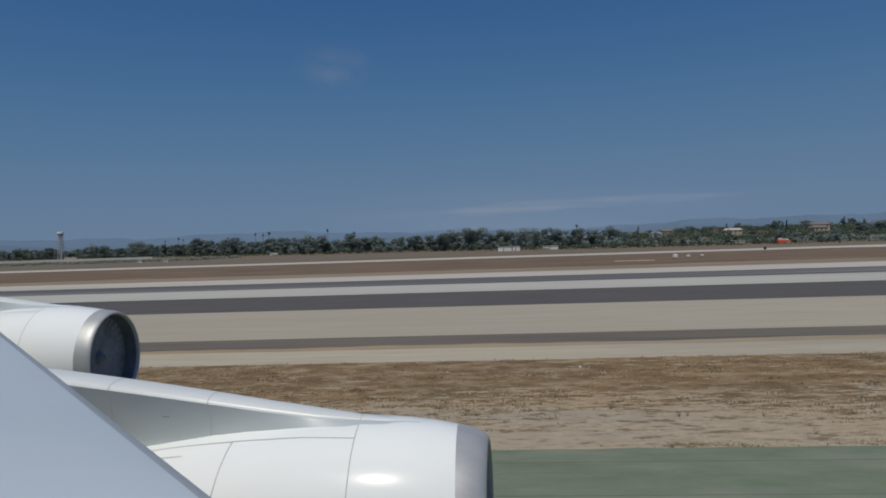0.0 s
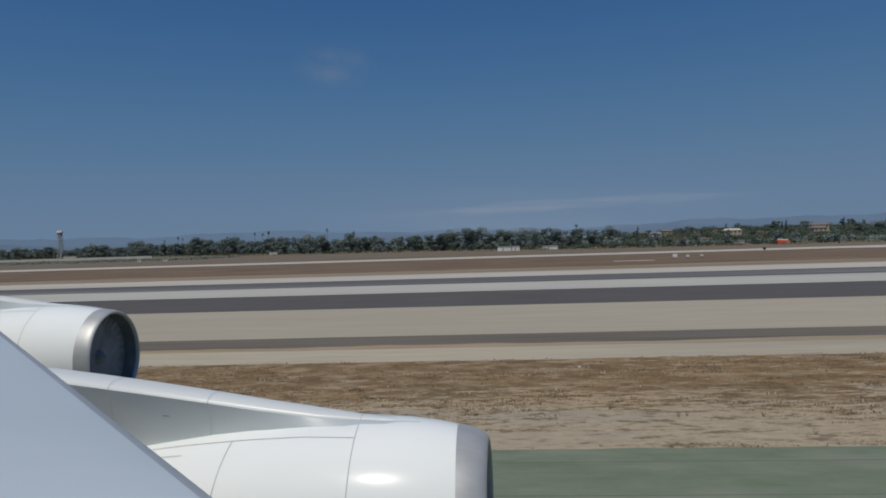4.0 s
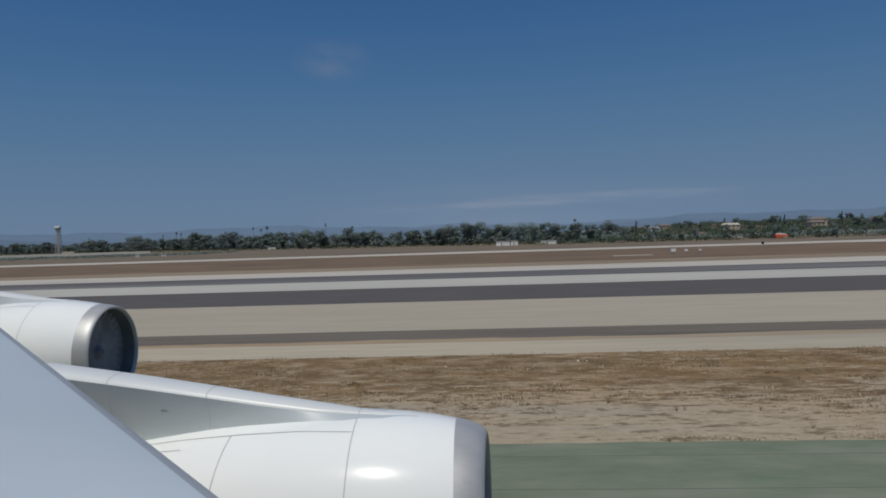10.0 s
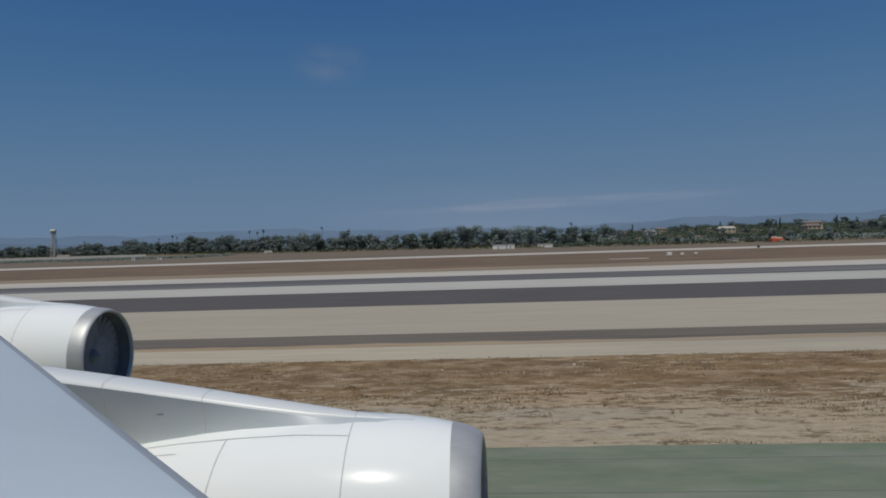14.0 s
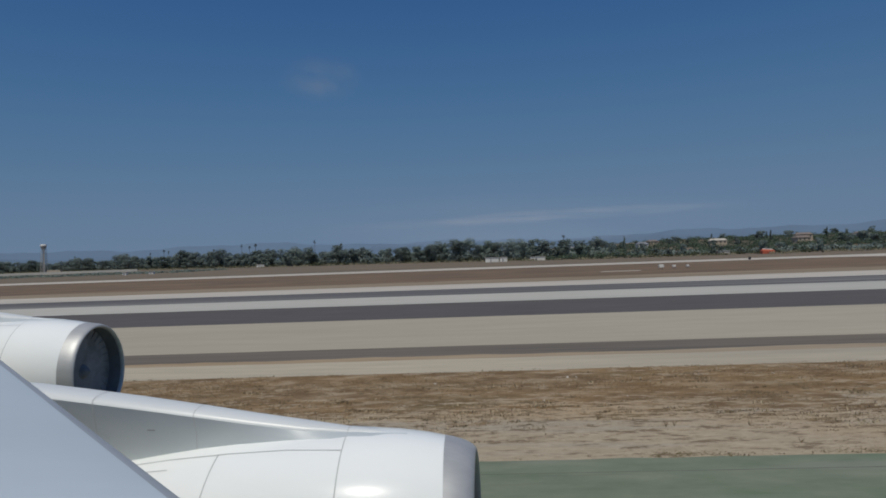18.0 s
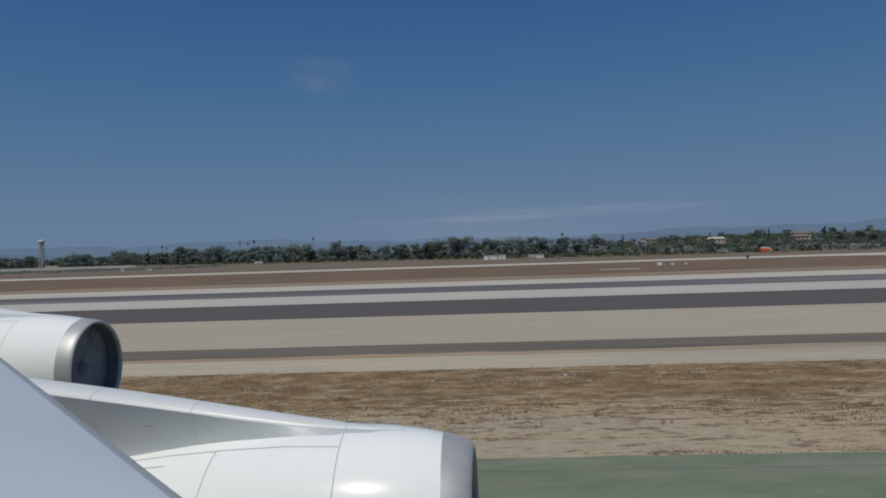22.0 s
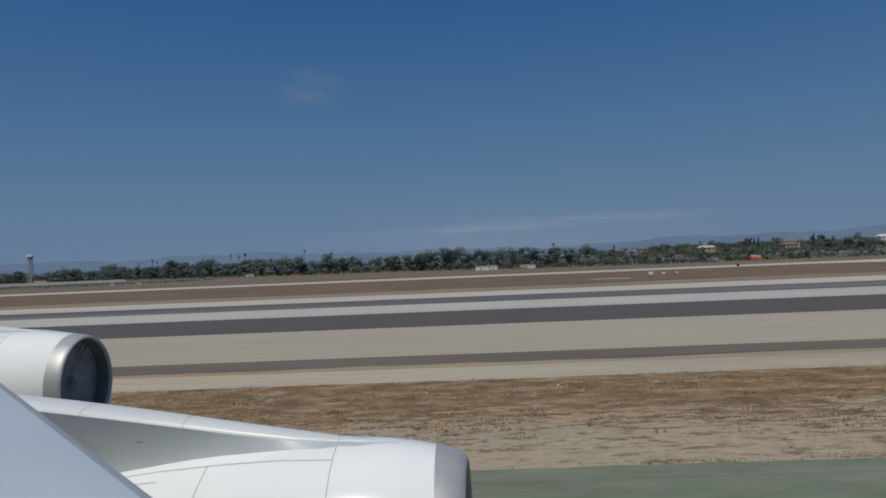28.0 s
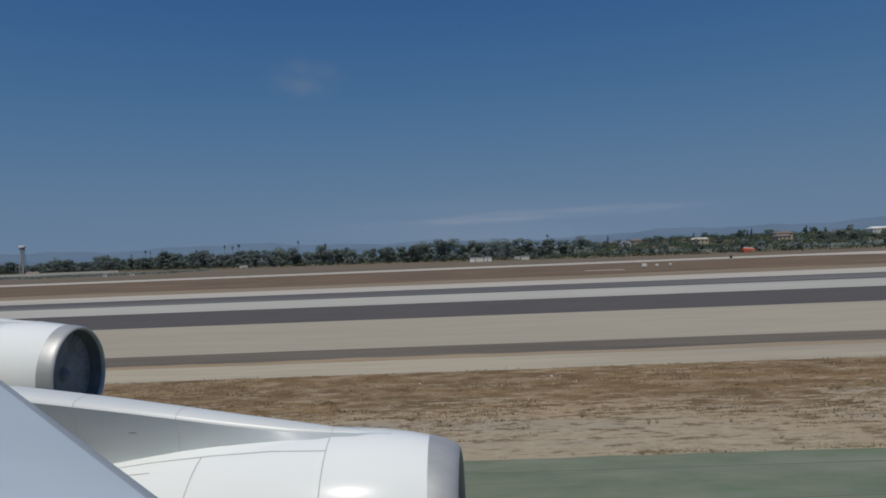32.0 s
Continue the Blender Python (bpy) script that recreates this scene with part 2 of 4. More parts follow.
M_WHITE_PAINT = surface("white_aircraft_paint", (0.865, 0.89, 0.88), (0.90, 0.92, 0.91), (0.4, 1, 1), 1.2, 0.5, 0.22, stain=(0.81, 0.84, 0.84), gloss_spec=0.12)
paint = M_WHITE_PAINT.node_tree.nodes["Principled BSDF"]
paint.inputs["Coat Weight"].default_value = 0.5
paint.inputs["Coat Roughness"].default_value = 0.07
# pylon sides are painted greyer than the top, for the shade on them
M_GREY_PAINT = surface("grey_paint_and_pylon_shade", (0.50, 0.545, 0.57), (0.56, 0.605, 0.625), (0.4, 1, 1), 1.5, 0.5, 0.4, stain=(0.41, 0.455, 0.485))
# pylon top is painted paler than the sides, as sunlight would make it
M_CROWN_SUNLIT = surface("sunlit_pylon_top_paint", (0.66, 0.685, 0.69), (0.72, 0.745, 0.745), (0.4, 1, 1), 1.4, 0.5, 0.34, stain=(0.61, 0.635, 0.64), gloss_spec=0.35)
M_WING = surface("grey_blue_wing_paint", (0.49, 0.555, 0.605), (0.54, 0.605, 0.655), (0.3, 1, 1), 0.9, 0.25, 0.32, stain=(0.45, 0.51, 0.555))
M_SLAT = surface("bare_metal_leading_edge", (0.41, 0.44, 0.465), (0.48, 0.505, 0.525), (0.5, 1, 1), 2, 0.5, 0.5, 0.2)
M_LIP = surface("brushed_aluminium_lip", (0.47, 0.475, 0.475), (0.56, 0.565, 0.56), (0.5, 2.5, 2.5), 3, 0.8, 0.5, 0.4, stain=(0.42, 0.425, 0.425))
M_SEAM = plain("dark_panel_gap", (0.48, 0.50, 0.50), 0.8)
M_FAN = surface("dark_titanium_blade", (0.15, 0.15, 0.162), (0.36, 0.36, 0.385), (1, 1, 1), 1.6, 0.6, 0.8, 0.0)
M_DUCT = surface("dark_grey_duct_liner", (0.15, 0.15, 0.16), (0.23, 0.23, 0.245), (1, 1, 1), 3, 0.6, 0.85, gloss_spec=0.15)
M_RUBBER_TYRE = plain("black_tyre_rubber", (0.03, 0.03, 0.03), 0.85)
M_STEEL = plain("grey_painted_steel", (0.35, 0.35, 0.36), 0.5, 0.3)
M_BLACK = plain("faded_black_panel", (0.035, 0.037, 0.045), 0.6)
M_SIGN_YELLOW = plain("yellow_sign_face", (0.55, 0.36, 0.04), 0.5)
M_PAD = surface("pale_concrete_pad", (0.42, 0.41, 0.38), (0.5, 0.49, 0.46), (1, 1, 1), 4, 0.8, 0.85)
M_IRON = plain("rusty_iron_cover", (0.11, 0.085, 0.07), 0.8, 0.2)
M_WHITE = plain("weathered_white_paint", (0.72, 0.71, 0.68), 0.6)
M_PAPER = plain("sun_bleached_paper", (0.62, 0.57, 0.49), 0.8)
M_ORANGE = plain("red_orange_fabric", (0.45, 0.10, 0.05), 0.7)
M_ROOF = plain("brown_tile_roof", (0.2, 0.165, 0.145), 0.85)
M_BEIGE = plain("beige_stucco", (0.46, 0.39, 0.31), 0.9)
M_GLASS = plain("dark_window_glass", (0.03, 0.04, 0.05), 0.08)
M_RED = plain("red_and_dark_paint", (0.30, 0.07, 0.06), 0.7)


def foliage(name, dark, light, scale=0.5):
    m, nt, b = nodes_of(name, 0.75)
    v = coords(nt, (1, 1, 1))
    n = noise_node(nt, scale, v, 4, 0.6)
    oi = nt.nodes.new("ShaderNodeObjectInfo")
    c = ramp(nt, n, [(0.3, dark), (0.7, light)])
    hsv = nt.nodes.new("ShaderNodeHueSaturation")
    mr = nt.nodes.new("ShaderNodeMapRange")
    mr.inputs["To Min"].default_value = 0.75
    mr.inputs["To Max"].default_value = 1.35
    nt.links.new(oi.outputs["Random"], mr.inputs["Value"])
    nt.links.new(mr.outputs[0], hsv.inputs["Value"])
    nt.links.new(c, hsv.inputs["Color"])
    nt.links.new(hsv.outputs[0], b.inputs["Base Color"])
    b.inputs["Specular IOR Level"].default_value = 0.1
    tr = nt.nodes.new("ShaderNodeBsdfTranslucent")
    nt.links.new(hsv.outputs[0], tr.inputs["Color"])
    mx = nt.nodes.new("ShaderNodeMixShader")
    mx.inputs[0].default_value = 0.35
    nt.links.new(b.outputs[0], mx.inputs[1])
    nt.links.new(tr.outputs[0], mx.inputs[2])
    nt.links.new(mx.outputs[0], nt.nodes["Material Output"].inputs["Surface"])
    return m


# both leaf greens are paled toward blue-grey to paint in the distance haze
M_LEAF = foliage("haze_greyed_green_leaves", (0.187, 0.226, 0.214), (0.218, 0.262, 0.242))
M_LEAF_DARK = foliage("dark_green_leaves", (0.145, 0.182, 0.163), (0.18, 0.22, 0.194))
M_PALM = foliage("palm_fronds", (0.09, 0.11, 0.11), (0.14, 0.16, 0.15))
M_HILL_SCRUB = foliage("deep_green_hill_scrub", (0.07, 0.10, 0.072), (0.115, 0.15, 0.105))
M_BUSH = foliage("low_green_scrub", (0.08, 0.095, 0.055), (0.16, 0.17, 0.105))
M_PALE_BUSH = foliage("pale_olive_scrub", (0.18, 0.168, 0.118), (0.26, 0.24, 0.17))
M_BARK = plain("grey_brown_bark", (0.13, 0.11, 0.09), 0.9)
M_DRY = foliage("dead_brown_grass", (0.29, 0.205, 0.115), (0.43, 0.32, 0.19), 1.2)
M_WEED = foliage("withered_dark_weeds", (0.28, 0.212, 0.13), (0.41, 0.315, 0.197), 1.5)
M_WEED_DARK = foliage("dark_dry_weeds", (0.22, 0.175, 0.112), (0.33, 0.265, 0.175), 1.5)
M_OLIVE = foliage("olive_low_grass", (0.12, 0.105, 0.05), (0.23, 0.19, 0.095), 1.5)
M_STRAW = foliage("pale_dry_straw", (0.36, 0.29, 0.19), (0.5, 0.42, 0.29), 1.5)
# the blue of both ridges is air haze, put into their base colour
M_HILL_FAR = surface("haze_coloured_mountains", (0.12, 0.183, 0.27), (0.126, 0.19, 0.278), (0.002, 0.002, 0.004), 3, 0.6, 1.0)
M_HILL = surface("haze_coloured_hills", (0.108, 0.164, 0.24), (0.114, 0.172, 0.25), (0.002, 0.002, 0.004), 3, 0.6, 1.0)

# ---- mesh helpers ----


def mesh_ob(name, verts, faces, mat, parent=None, label="", smooth=False):
    me = bpy.data.meshes.new(name)
    me.from_pydata([tuple(p) for p in verts], [], faces)
    me.validate()
    me.update()
    if smooth:
        me.shade_smooth()
    return link_mesh(name, me, mat, parent, label)


def link_mesh(name, me, mat, parent=None, label=""):
    if mat and not me.materials:
        me.materials.append(mat)
    ob = new(name, me)
    ob.parent = parent
    if label:
        tagged(ob, label)
    return ob


def part(name, bm, material, parent, label="", smooth=False):
    me = bpy.data.meshes.new(name)
    bmesh.ops.recalc_face_normals(bm, faces=bm.faces[:])
    bm.to_mesh(me)
    bm.free()
    if smooth:
        me.shade_smooth()
    return link_mesh(name, me, material, parent, label)


def box(bm, x0, x1, y0, y1, z0, z1, bevel=0.0):
    r = bmesh.ops.create_cube(bm, size=1)
    vs = r["verts"]
    for p in vs:
        p.co = Vector((x0 + (p.co.x + 0.5) * (x1 - x0), y0 + (p.co.y + 0.5) * (y1 - y0), z0 + (p.co.z + 0.5) * (z1 - z0)))
    if bevel:
        es = list({e for p in vs for e in p.link_edges})
        bmesh.ops.bevel(bm, geom=es, offset=bevel, segments=2, affect="EDGES", profile=0.5)
    return vs


def tube(bm, a, b, r0, r1=None, seg=10):
    a, b = Vector(a), Vector(b)
    r1 = r0 if r1 is None else r1
    d = b - a
    rot = d.to_track_quat("Z", "Y").to_matrix().to_4x4()
    bmesh.ops.create_cone(bm, cap_ends=True, segments=seg, radius1=r0, radius2=r1, depth=d.length, matrix=Matrix.Translation((a + b) / 2) @ rot)


def new_bm():
    return bmesh.new()


def thing(name, at, label, category, group=""):
    e = new(name)
    e.location = at
    e.empty_display_size = 0.5
    return tagged(e, label, category, group)


def slab(name, x0, x1, y0, y1, top, mat, label, steps=60, wobble=0.0, wander=0.0):
    """A long pavement with a top at the given height and a slightly uneven, wandering edge."""
    rnd = random.Random(int(y0 * 10))
    verts, faces = [], []
    for k in range(steps + 1):
        x = x0 + (x1 - x0) * k / steps
        a = y0 + rnd.uniform(-wobble, wobble) + wander * (noise.noise(Vector((x * 0.06, y0, 0))) + 0.5 * noise.noise(Vector((x * 0.25, y0, 4))))
        c = y1 + rnd.uniform(-wobble, wobble)
        verts += [(x, a, -0.2), (x, a, top), (x, c, top), (x, c, -0.2)]
        if k:
            i = 4 * (k - 1)
            for j in range(3):
                faces.append((i + j, i + 4 + j, i + 5 + j, i + 1 + j))
    n = 4 * steps
    faces += [(3, 2, 1, 0), (n, n + 1, n + 2, n + 3)]
    ob = mesh_ob(name, verts, faces, mat)
    return tagged(ob, label, "pavement", kind="structure")


# ---- ground and pavements ----


def rise(x, y):
    """Height of the land: flat airfield, low rise beyond the field toward the east."""
    far = max(0.0, min(1.0, (y - 400) / 500.0))
    east = max(0.0, min(1.0, (x - 20) / 250.0))
    return far * east * 15.0


gx = [-4500, -3000, -2000, -1400, -1000, -700, -500, -350, -200, -100, -40, 0, 40, 100, 170, 240, 310, 380, 450, 550, 700, 1000, 1500, 2200, 3000, 4500]
gy = [-3000, -1000, -300, -100, -30, 0, 50, 150, 300, 400, 450, 500, 550, 600, 700, 800, 900, 1100, 1500, 2200, 3200, 4600]
gv = [(x, y, -0.06 + rise(x, y)) for y in gy for x in gx]
gf = [(j * len(gx) + i, j * len(gx) + i + 1, (j + 1) * len(gx) + i + 1, (j + 1) * len(gx) + i) for j in range(len(gy) - 1) for i in range(len(gx) - 1)]
tagged(mesh_ob("ground", gv, gf, M_EARTH), "dry brown earth of a flat open airfield", "ground", kind="structure")

L, Rr = -900, 900
slab("taxiway", L, Rr, -22, 8, 0.0, M_ASPHALT, "dark asphalt taxiway under the airliner")
slab("taxiway_shoulder", L, Rr, 8, 19.1, 0.006, M_GREEN, "faded green painted taxiway shoulder", 1400, 0.06)
slab("verge", L, Rr, 19.0, 33.7, -0.002, M_VERGE, "bare tan dirt verge with dead grass")
slab("service_shoulder", L, Rr, 33.6, 37.8, 0.01, M_CONC_SHOULDER, "pale dusty concrete shoulder strip", 700, 0.10)
slab("sand_edge", L, Rr, 37.6, 40.6, 0.004, M_SAND, "orange sand along the asphalt edge", 1400, 0.1, 0.35)
slab("asphalt_strip", L, Rr, 39.1, 43.2, 0.008, M_ASPHALT_BROWN, "dusty dark asphalt strip", 1400, 0.14, 0.7)
slab("parallel_taxiway", L, Rr, 43.1, 62.6, 0.014, M_CONC_TAN, "tan concrete parallel taxiway", 200, 0.05)
slab("runway_shoulder", L, Rr, 62.6, 81.5, 0.006, M_ASPHALT, "dark asphalt runway shoulder", 100, 0.05)
slab("runway", L, Rr, 81.5, 97.2, 0.016, M_CONC_PALE, "pale grey concrete runway surface", 100, 0.04)
slab("runway_centre", L, Rr, 97.2, 113.2, 0.012, M_RUBBER, "runway middle darkened by tyre rubber", 100, 0.15)
slab("far_runway_edge", L, Rr, 113.2, 131, 0.012, M_CONC_FAR, "pale concrete far runway edge", 100, 0.3)
slab("ochre_margin", L, Rr, 131, 148, 0.004, M_OCHRE, "ochre dry grass margin beside the runway", 200, 1.2)
slab("brown_infield", L, Rr, 147, 247, 0.0, M_BROWN, "brown dry grass infield", 200, 1.0)
slab("far_taxiway", L * 2, Rr * 2, 247, 277, 0.02, M_CONC_FAR, "pale concrete far taxiway", 100, 0.3)


def flat_patch(name, pts, top, mat, label):
    n = len(pts)
    vs = [(x, y, -0.2) for x, y in pts] + [(x, y, top) for x, y in pts]
    fs = [tuple(range(n, 2 * n))] + [(k, (k + 1) % n, n + (k + 1) % n, n + k) for k in range(n)]
    return tagged(mesh_ob(name, vs, fs, mat), label, "pavement", kind="structure")


flat_patch("exit_fillet", [(146, 247), (156, 241), (166, 233), (176, 229), (188, 233), (202, 240), (222, 247)], 0.018, M_CONC_FAR, "pale concrete fillet beside the far taxiway")
flat_patch("exit_mouth", [(118, 131), (128, 137), (140, 149), (170, 155), (230, 166), (330, 178), (420, 182), (420, 131)], 0.008, M_CONC_FAR, "pale concrete runway exit beyond the runway")
slab("runway_edge_line", L, -33, 81.6, 82.4, 0.022, M_WHITE_LINE, "worn white runway edge line", 100, 0.02)

# ---- the airliner ----
plane = thing("airliner", (SEAT, 0, 0), "white four-engine airliner on the taxiway with grey wing", "aircraft")
LE_A, LE_S = 3.135, 1.05


def wing_section(y):
    """Closed aerofoil ring at span y, from the trailing edge over the top to the nose and back below."""
    le = LE_A - LE_S * y
    if y < 12:
        chord = 13.5 - 0.42 * y
    else:
        chord = 8.46 - 0.27 * (y - 12)
    top = 4.125 + 0.103 * (y - 5.1)
    up = [(1.0, -0.25), (0.8, 0.02), (0.6, 0.17), (0.4, 0.24), (0.25, 0.22), (0.15, 0.165), (0.08, 0.10)]
    ring = [(le - c * chord, y, top + h) for c, h in up]
    ring += [(le - c, y, top + h) for c, h in ((0.36, 0.052), (0.255, 0.034), (0.10, -0.015), (0.04, -0.06), (0.0, -0.16), (0.03, -0.27), (0.15, -0.38), (0.5, -0.52))]
    ring += [(le - c * chord, y, top + h) for c, h in ((0.15, -0.75), (0.4, -0.85), (0.7, -0.6), (0.99, -0.29))]
    return ring


spans = [0.2, 1.5, 3, 4.5, 6, 7.5, 9, 10.5, 12, 15, 18, 22, 26, 29.5]
rings = [wing_section(y) for y in spans]
nr = len(rings[0])
SPLIT = 8
wv = [p for r in rings for p in r]
wing_faces, slat_faces = [], []
for k in range(len(spans) - 1):
    for j in range(nr):
        f = (k * nr + j, k * nr + (j + 1) % nr, (k + 1) * nr + (j + 1) % nr, (k + 1) * nr + j)
        (slat_faces if SPLIT <= j <= 12 else wing_faces).append(f)
wing_faces.append(tuple(range((len(spans) - 1) * nr, len(spans) * nr)))
wing_faces.append(tuple(reversed(range(nr))))
wing = mesh_ob("wing", wv, wing_faces, M_WING, plane, "pale blue-grey painted swept wing", True)
mesh_ob("leading_edge", wv, slat_faces, M_SLAT, wing, "bare grey metal leading edge strip", True)
for me in (wing.data, wing.children[0].data):
    b2 = bmesh.new()
    b2.from_mesh(me)
    bmesh.ops.delete(b2, geom=[p for p in b2.verts if not p.link_faces], context="VERTS")
    b2.to_mesh(me)
    b2.free()

NAC = [(-0.16, 1.008), (-0.1, 1.005), (-0.03, 1.01), (-0.012, 1.03), (-0.02, 1.065), (-0.06, 1.112), (-0.13, 1.153), (-0.24, 1.195), (-0.35, 1.225), (-0.46, 1.247)]
NAC_SHORT = [(-0.12, 1.104), (-0.1, 1.105), (-0.04, 1.125), (-0.03, 1.15), (-0.05, 1.175), (-0.13, 1.203), (-0.24, 1.225), (-0.40, 1.243)]
COWL = [(-0.46, 1.247), (-0.7, 1.297), (-1.1, 1.352), (-1.7, 1.389), (-2.4, 1.375), (-3.2, 1.30), (-4.0, 1.19), (-4.7, 1.07), (-5.3, 0.95)]
DUCT = [(-0.16, 1.008), (-0.3, 1.02), (-0.95, 1.10), (-1.15, 1.12)]
DUCT_WIDE = [(-0.12, 1.104), (-0.3, 1.095), (-0.95, 1.10), (-1.15, 1.12)]


def revolve(profile, seg=64, toe=0.0):
    """A turned surface about x; toe cants its open front end toward the fuselage."""
    verts, faces = [], []
    for x, r in profile:
        cant = toe * max(0.0, 1.0 + x / 0.46)
        for k in range(seg):
            a = 2 * math.pi * k / seg
            verts.append((x + cant * (r * math.cos(a) - 1.03), r * math.cos(a), r * math.sin(a)))
    for i in range(len(profile) - 1):
        for k in range(seg):
            faces.append((i * seg + k, (i + 1) * seg + k, (i + 1) * seg + (k + 1) % seg, i * seg + (k + 1) % seg))
    return verts, faces


def radius_at(x):
    for (x0, r0), (x1, r1) in zip(COWL, COWL[1:]):
        if x1 <= x <= x0:
            return r0 + (r1 - r0) * (x - x0) / (x1 - x0)
    return COWL[-1][1]


def seam_mesh(points, half=0.007, lift=0.004):
    """A thin raised strip that follows points (x, angle) on the cowl; angles are from straight up toward the near side."""
    verts, faces = [], []
    pts = []
    for (xa, aa), (xb, ab) in zip(points, points[1:]):
        n = 14
        for k in range(n):
            pts.append((xa + (xb - xa) * k / n, aa + (ab - aa) * k / n))
    pts.append(points[-1])

    def on(x, a, add=0.0):
        r = radius_at(x) + lift + add
        return Vector((x, -r * math.sin(a), r * math.cos(a)))
    for k, (x, a) in enumerate(pts):
        p = on(x, a)
        q = on(*pts[min(k + 1, len(pts) - 1)])
        o = on(*pts[max(k - 1, 0)])
        t = (q - o).normalized()
        nrm = Vector((0, p.y, p.z)).normalized()
        s = t.cross(nrm).normalized() * half
        verts += [p - s, p + s]
        if k:
            faces.append((2 * k - 2, 2 * k - 1, 2 * k + 1, 2 * k))
    return verts, faces


cowl_v = revolve(COWL)
cowl_long_v = revolve([NAC_SHORT[-1]] + COWL[1:])
core_v = revolve([(-5.3, 0.95), (-5.25, 0.9), (-4.9, 0.62), (-5.6, 0.55), (-6.3, 0.34), (-6.9, 0.05)], 40)
spin_v = revolve([(-0.3, 0.01), (-0.36, 0.08), (-0.46, 0.17), (-0.6, 0.25), (-0.76, 0.28)], 32)
blade_v, blade_f = [], []
for r, tw, xo in ((0.26, 0.35, -0.62), (0.66, 0.7, -0.58), (1.06, 1.05, -0.54)):
    w = 0.15 + 0.09 * r
    for side in (-1, 1):
        da = side * w * math.cos(tw) * 0.95 / max(r, 0.3)
        blade_v.append((xo + side * w * math.sin(tw) * 0.7, r * math.cos(da), r * math.sin(da)))
for xo in (0.012,):
    blade_v += [(p[0] + xo, p[1], p[2]) for p in blade_v[:6]]
blade_f = [(0, 1, 3, 2), (2, 3, 5, 4), (7, 6, 8, 9), (9, 8, 10, 11), (0, 2, 8, 6), (2, 4, 10, 8), (3, 1, 7, 9), (5, 3, 9, 11), (4, 5, 11, 10), (1, 0, 6, 7)]
back_v = revolve([(-0.50, 0.01), (-0.42, 1.085)], 48)

# pylon sections: station, half width of the crown, top height above the axis, bottom, half width of the foot
PY = [(-0.95, 0.03, 1.325, 1.30, 0.08), (-1.4, 0.07, 1.384, 1.33, 0.25), (-1.75, 0.13, 1.426, 1.33, 0.31), (-2.3, 0.19, 1.52, 1.31, 0.295), (-3.0, 0.225, 1.627, 1.25, 0.235), (-3.7, 0.25, 1.745, 1.1, 0.16), (-4.6, 0.27, 1.89, 0.95, 0.10), (-5.4, 0.28, 2.01, 0.85, 0.08), (-6.1, 0.28, 2.11, 0.85, 0.07), (-7.6, 0.26, 2.2, 1.0, 0.07)]


def pylon_ring(x, w, top, low, foot):
    skin = radius_at(x)
    rr = min(w, 0.08, max(0.02, (top - skin) * 0.8)) * 1.1
    mid = w + (foot - w) * 0.55
    if foot > w:
        low = math.sqrt(skin ** 2 - foot ** 2) - 0.012
        mz = max(0.5 * (top - rr) + 0.5 * low, math.sqrt(skin ** 2 - mid ** 2) + 0.012)
    else:
        mid = w * 0.62
        mz = low + (top - low) * 0.5
    side = [(foot, low), (mid, mz), (w, top - rr)]
    pts = [(x, -p, z) for p, z in side]
    for k in range(1, 8):
        a = math.pi * k / 8
        pts.append((x, -w * math.cos(a), top - rr + rr * math.sin(a) ** 0.8))
    pts += [(x, p, z) for p, z in reversed(side)]
    return pts


py_rings = [pylon_ring(*s) for s in PY]
pn = len(py_rings[0])
py_v = [p for r in py_rings for p in r]
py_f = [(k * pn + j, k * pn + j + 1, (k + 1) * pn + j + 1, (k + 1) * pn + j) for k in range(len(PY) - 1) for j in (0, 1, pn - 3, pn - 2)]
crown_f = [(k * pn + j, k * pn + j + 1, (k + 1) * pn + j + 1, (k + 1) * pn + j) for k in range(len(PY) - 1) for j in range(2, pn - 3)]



def pylon_strip(x0, half=0.005, lift=0.003):
    """A thin joint line round the pylon at one station."""
    k = next(i for i in range(len(PY) - 1) if PY[i + 1][0] <= x0 <= PY[i][0])
    f = (x0 - PY[k][0]) / (PY[k + 1][0] - PY[k][0])
    s = [a + (c - a) * f for a, c in zip(PY[k], PY[k + 1])]
    ring = pylon_ring(x0, s[1] + lift, s[2] + lift, s[3], s[4] + lift)
    vs = [(p[0] + o, p[1], p[2]) for p in ring for o in (-half, half)]
    return vs, [(2 * i, 2 * i + 1, 2 * i + 3, 2 * i + 2) for i in range(len(ring) - 1)]


drain = ([(-4.37, -0.184, 1.484), (-4.27, -0.184, 1.478), (-4.27, -0.189, 1.494), (-4.37, -0.189, 1.500)], [(0, 1, 2, 3)])
shared = {}


def shared_part(name, data, mat, parent, label="", smooth=True, key=""):
    if name + key not in shared:
        me = bpy.data.meshes.new(name)
        me.from_pydata([tuple(p) for p in data[0]], [], data[1])
        me.update()
        if smooth:
            me.shade_smooth()
        shared[name + key] = me
    return link_mesh(name, shared[name + key], mat, parent, label)


SEAMS = [
    [(-1.72, 0.02), (-1.72, 1.9)],
    [(-1.73, 0.405), (-3.33, 0.335)],
    [(-3.33, 0.335), (-3.44, 1.9)],
    [(-3.33, 0.335), (-4.6, 0.26)],
    [(-3.95, 0.47), (-4.6, 0.42)],
]


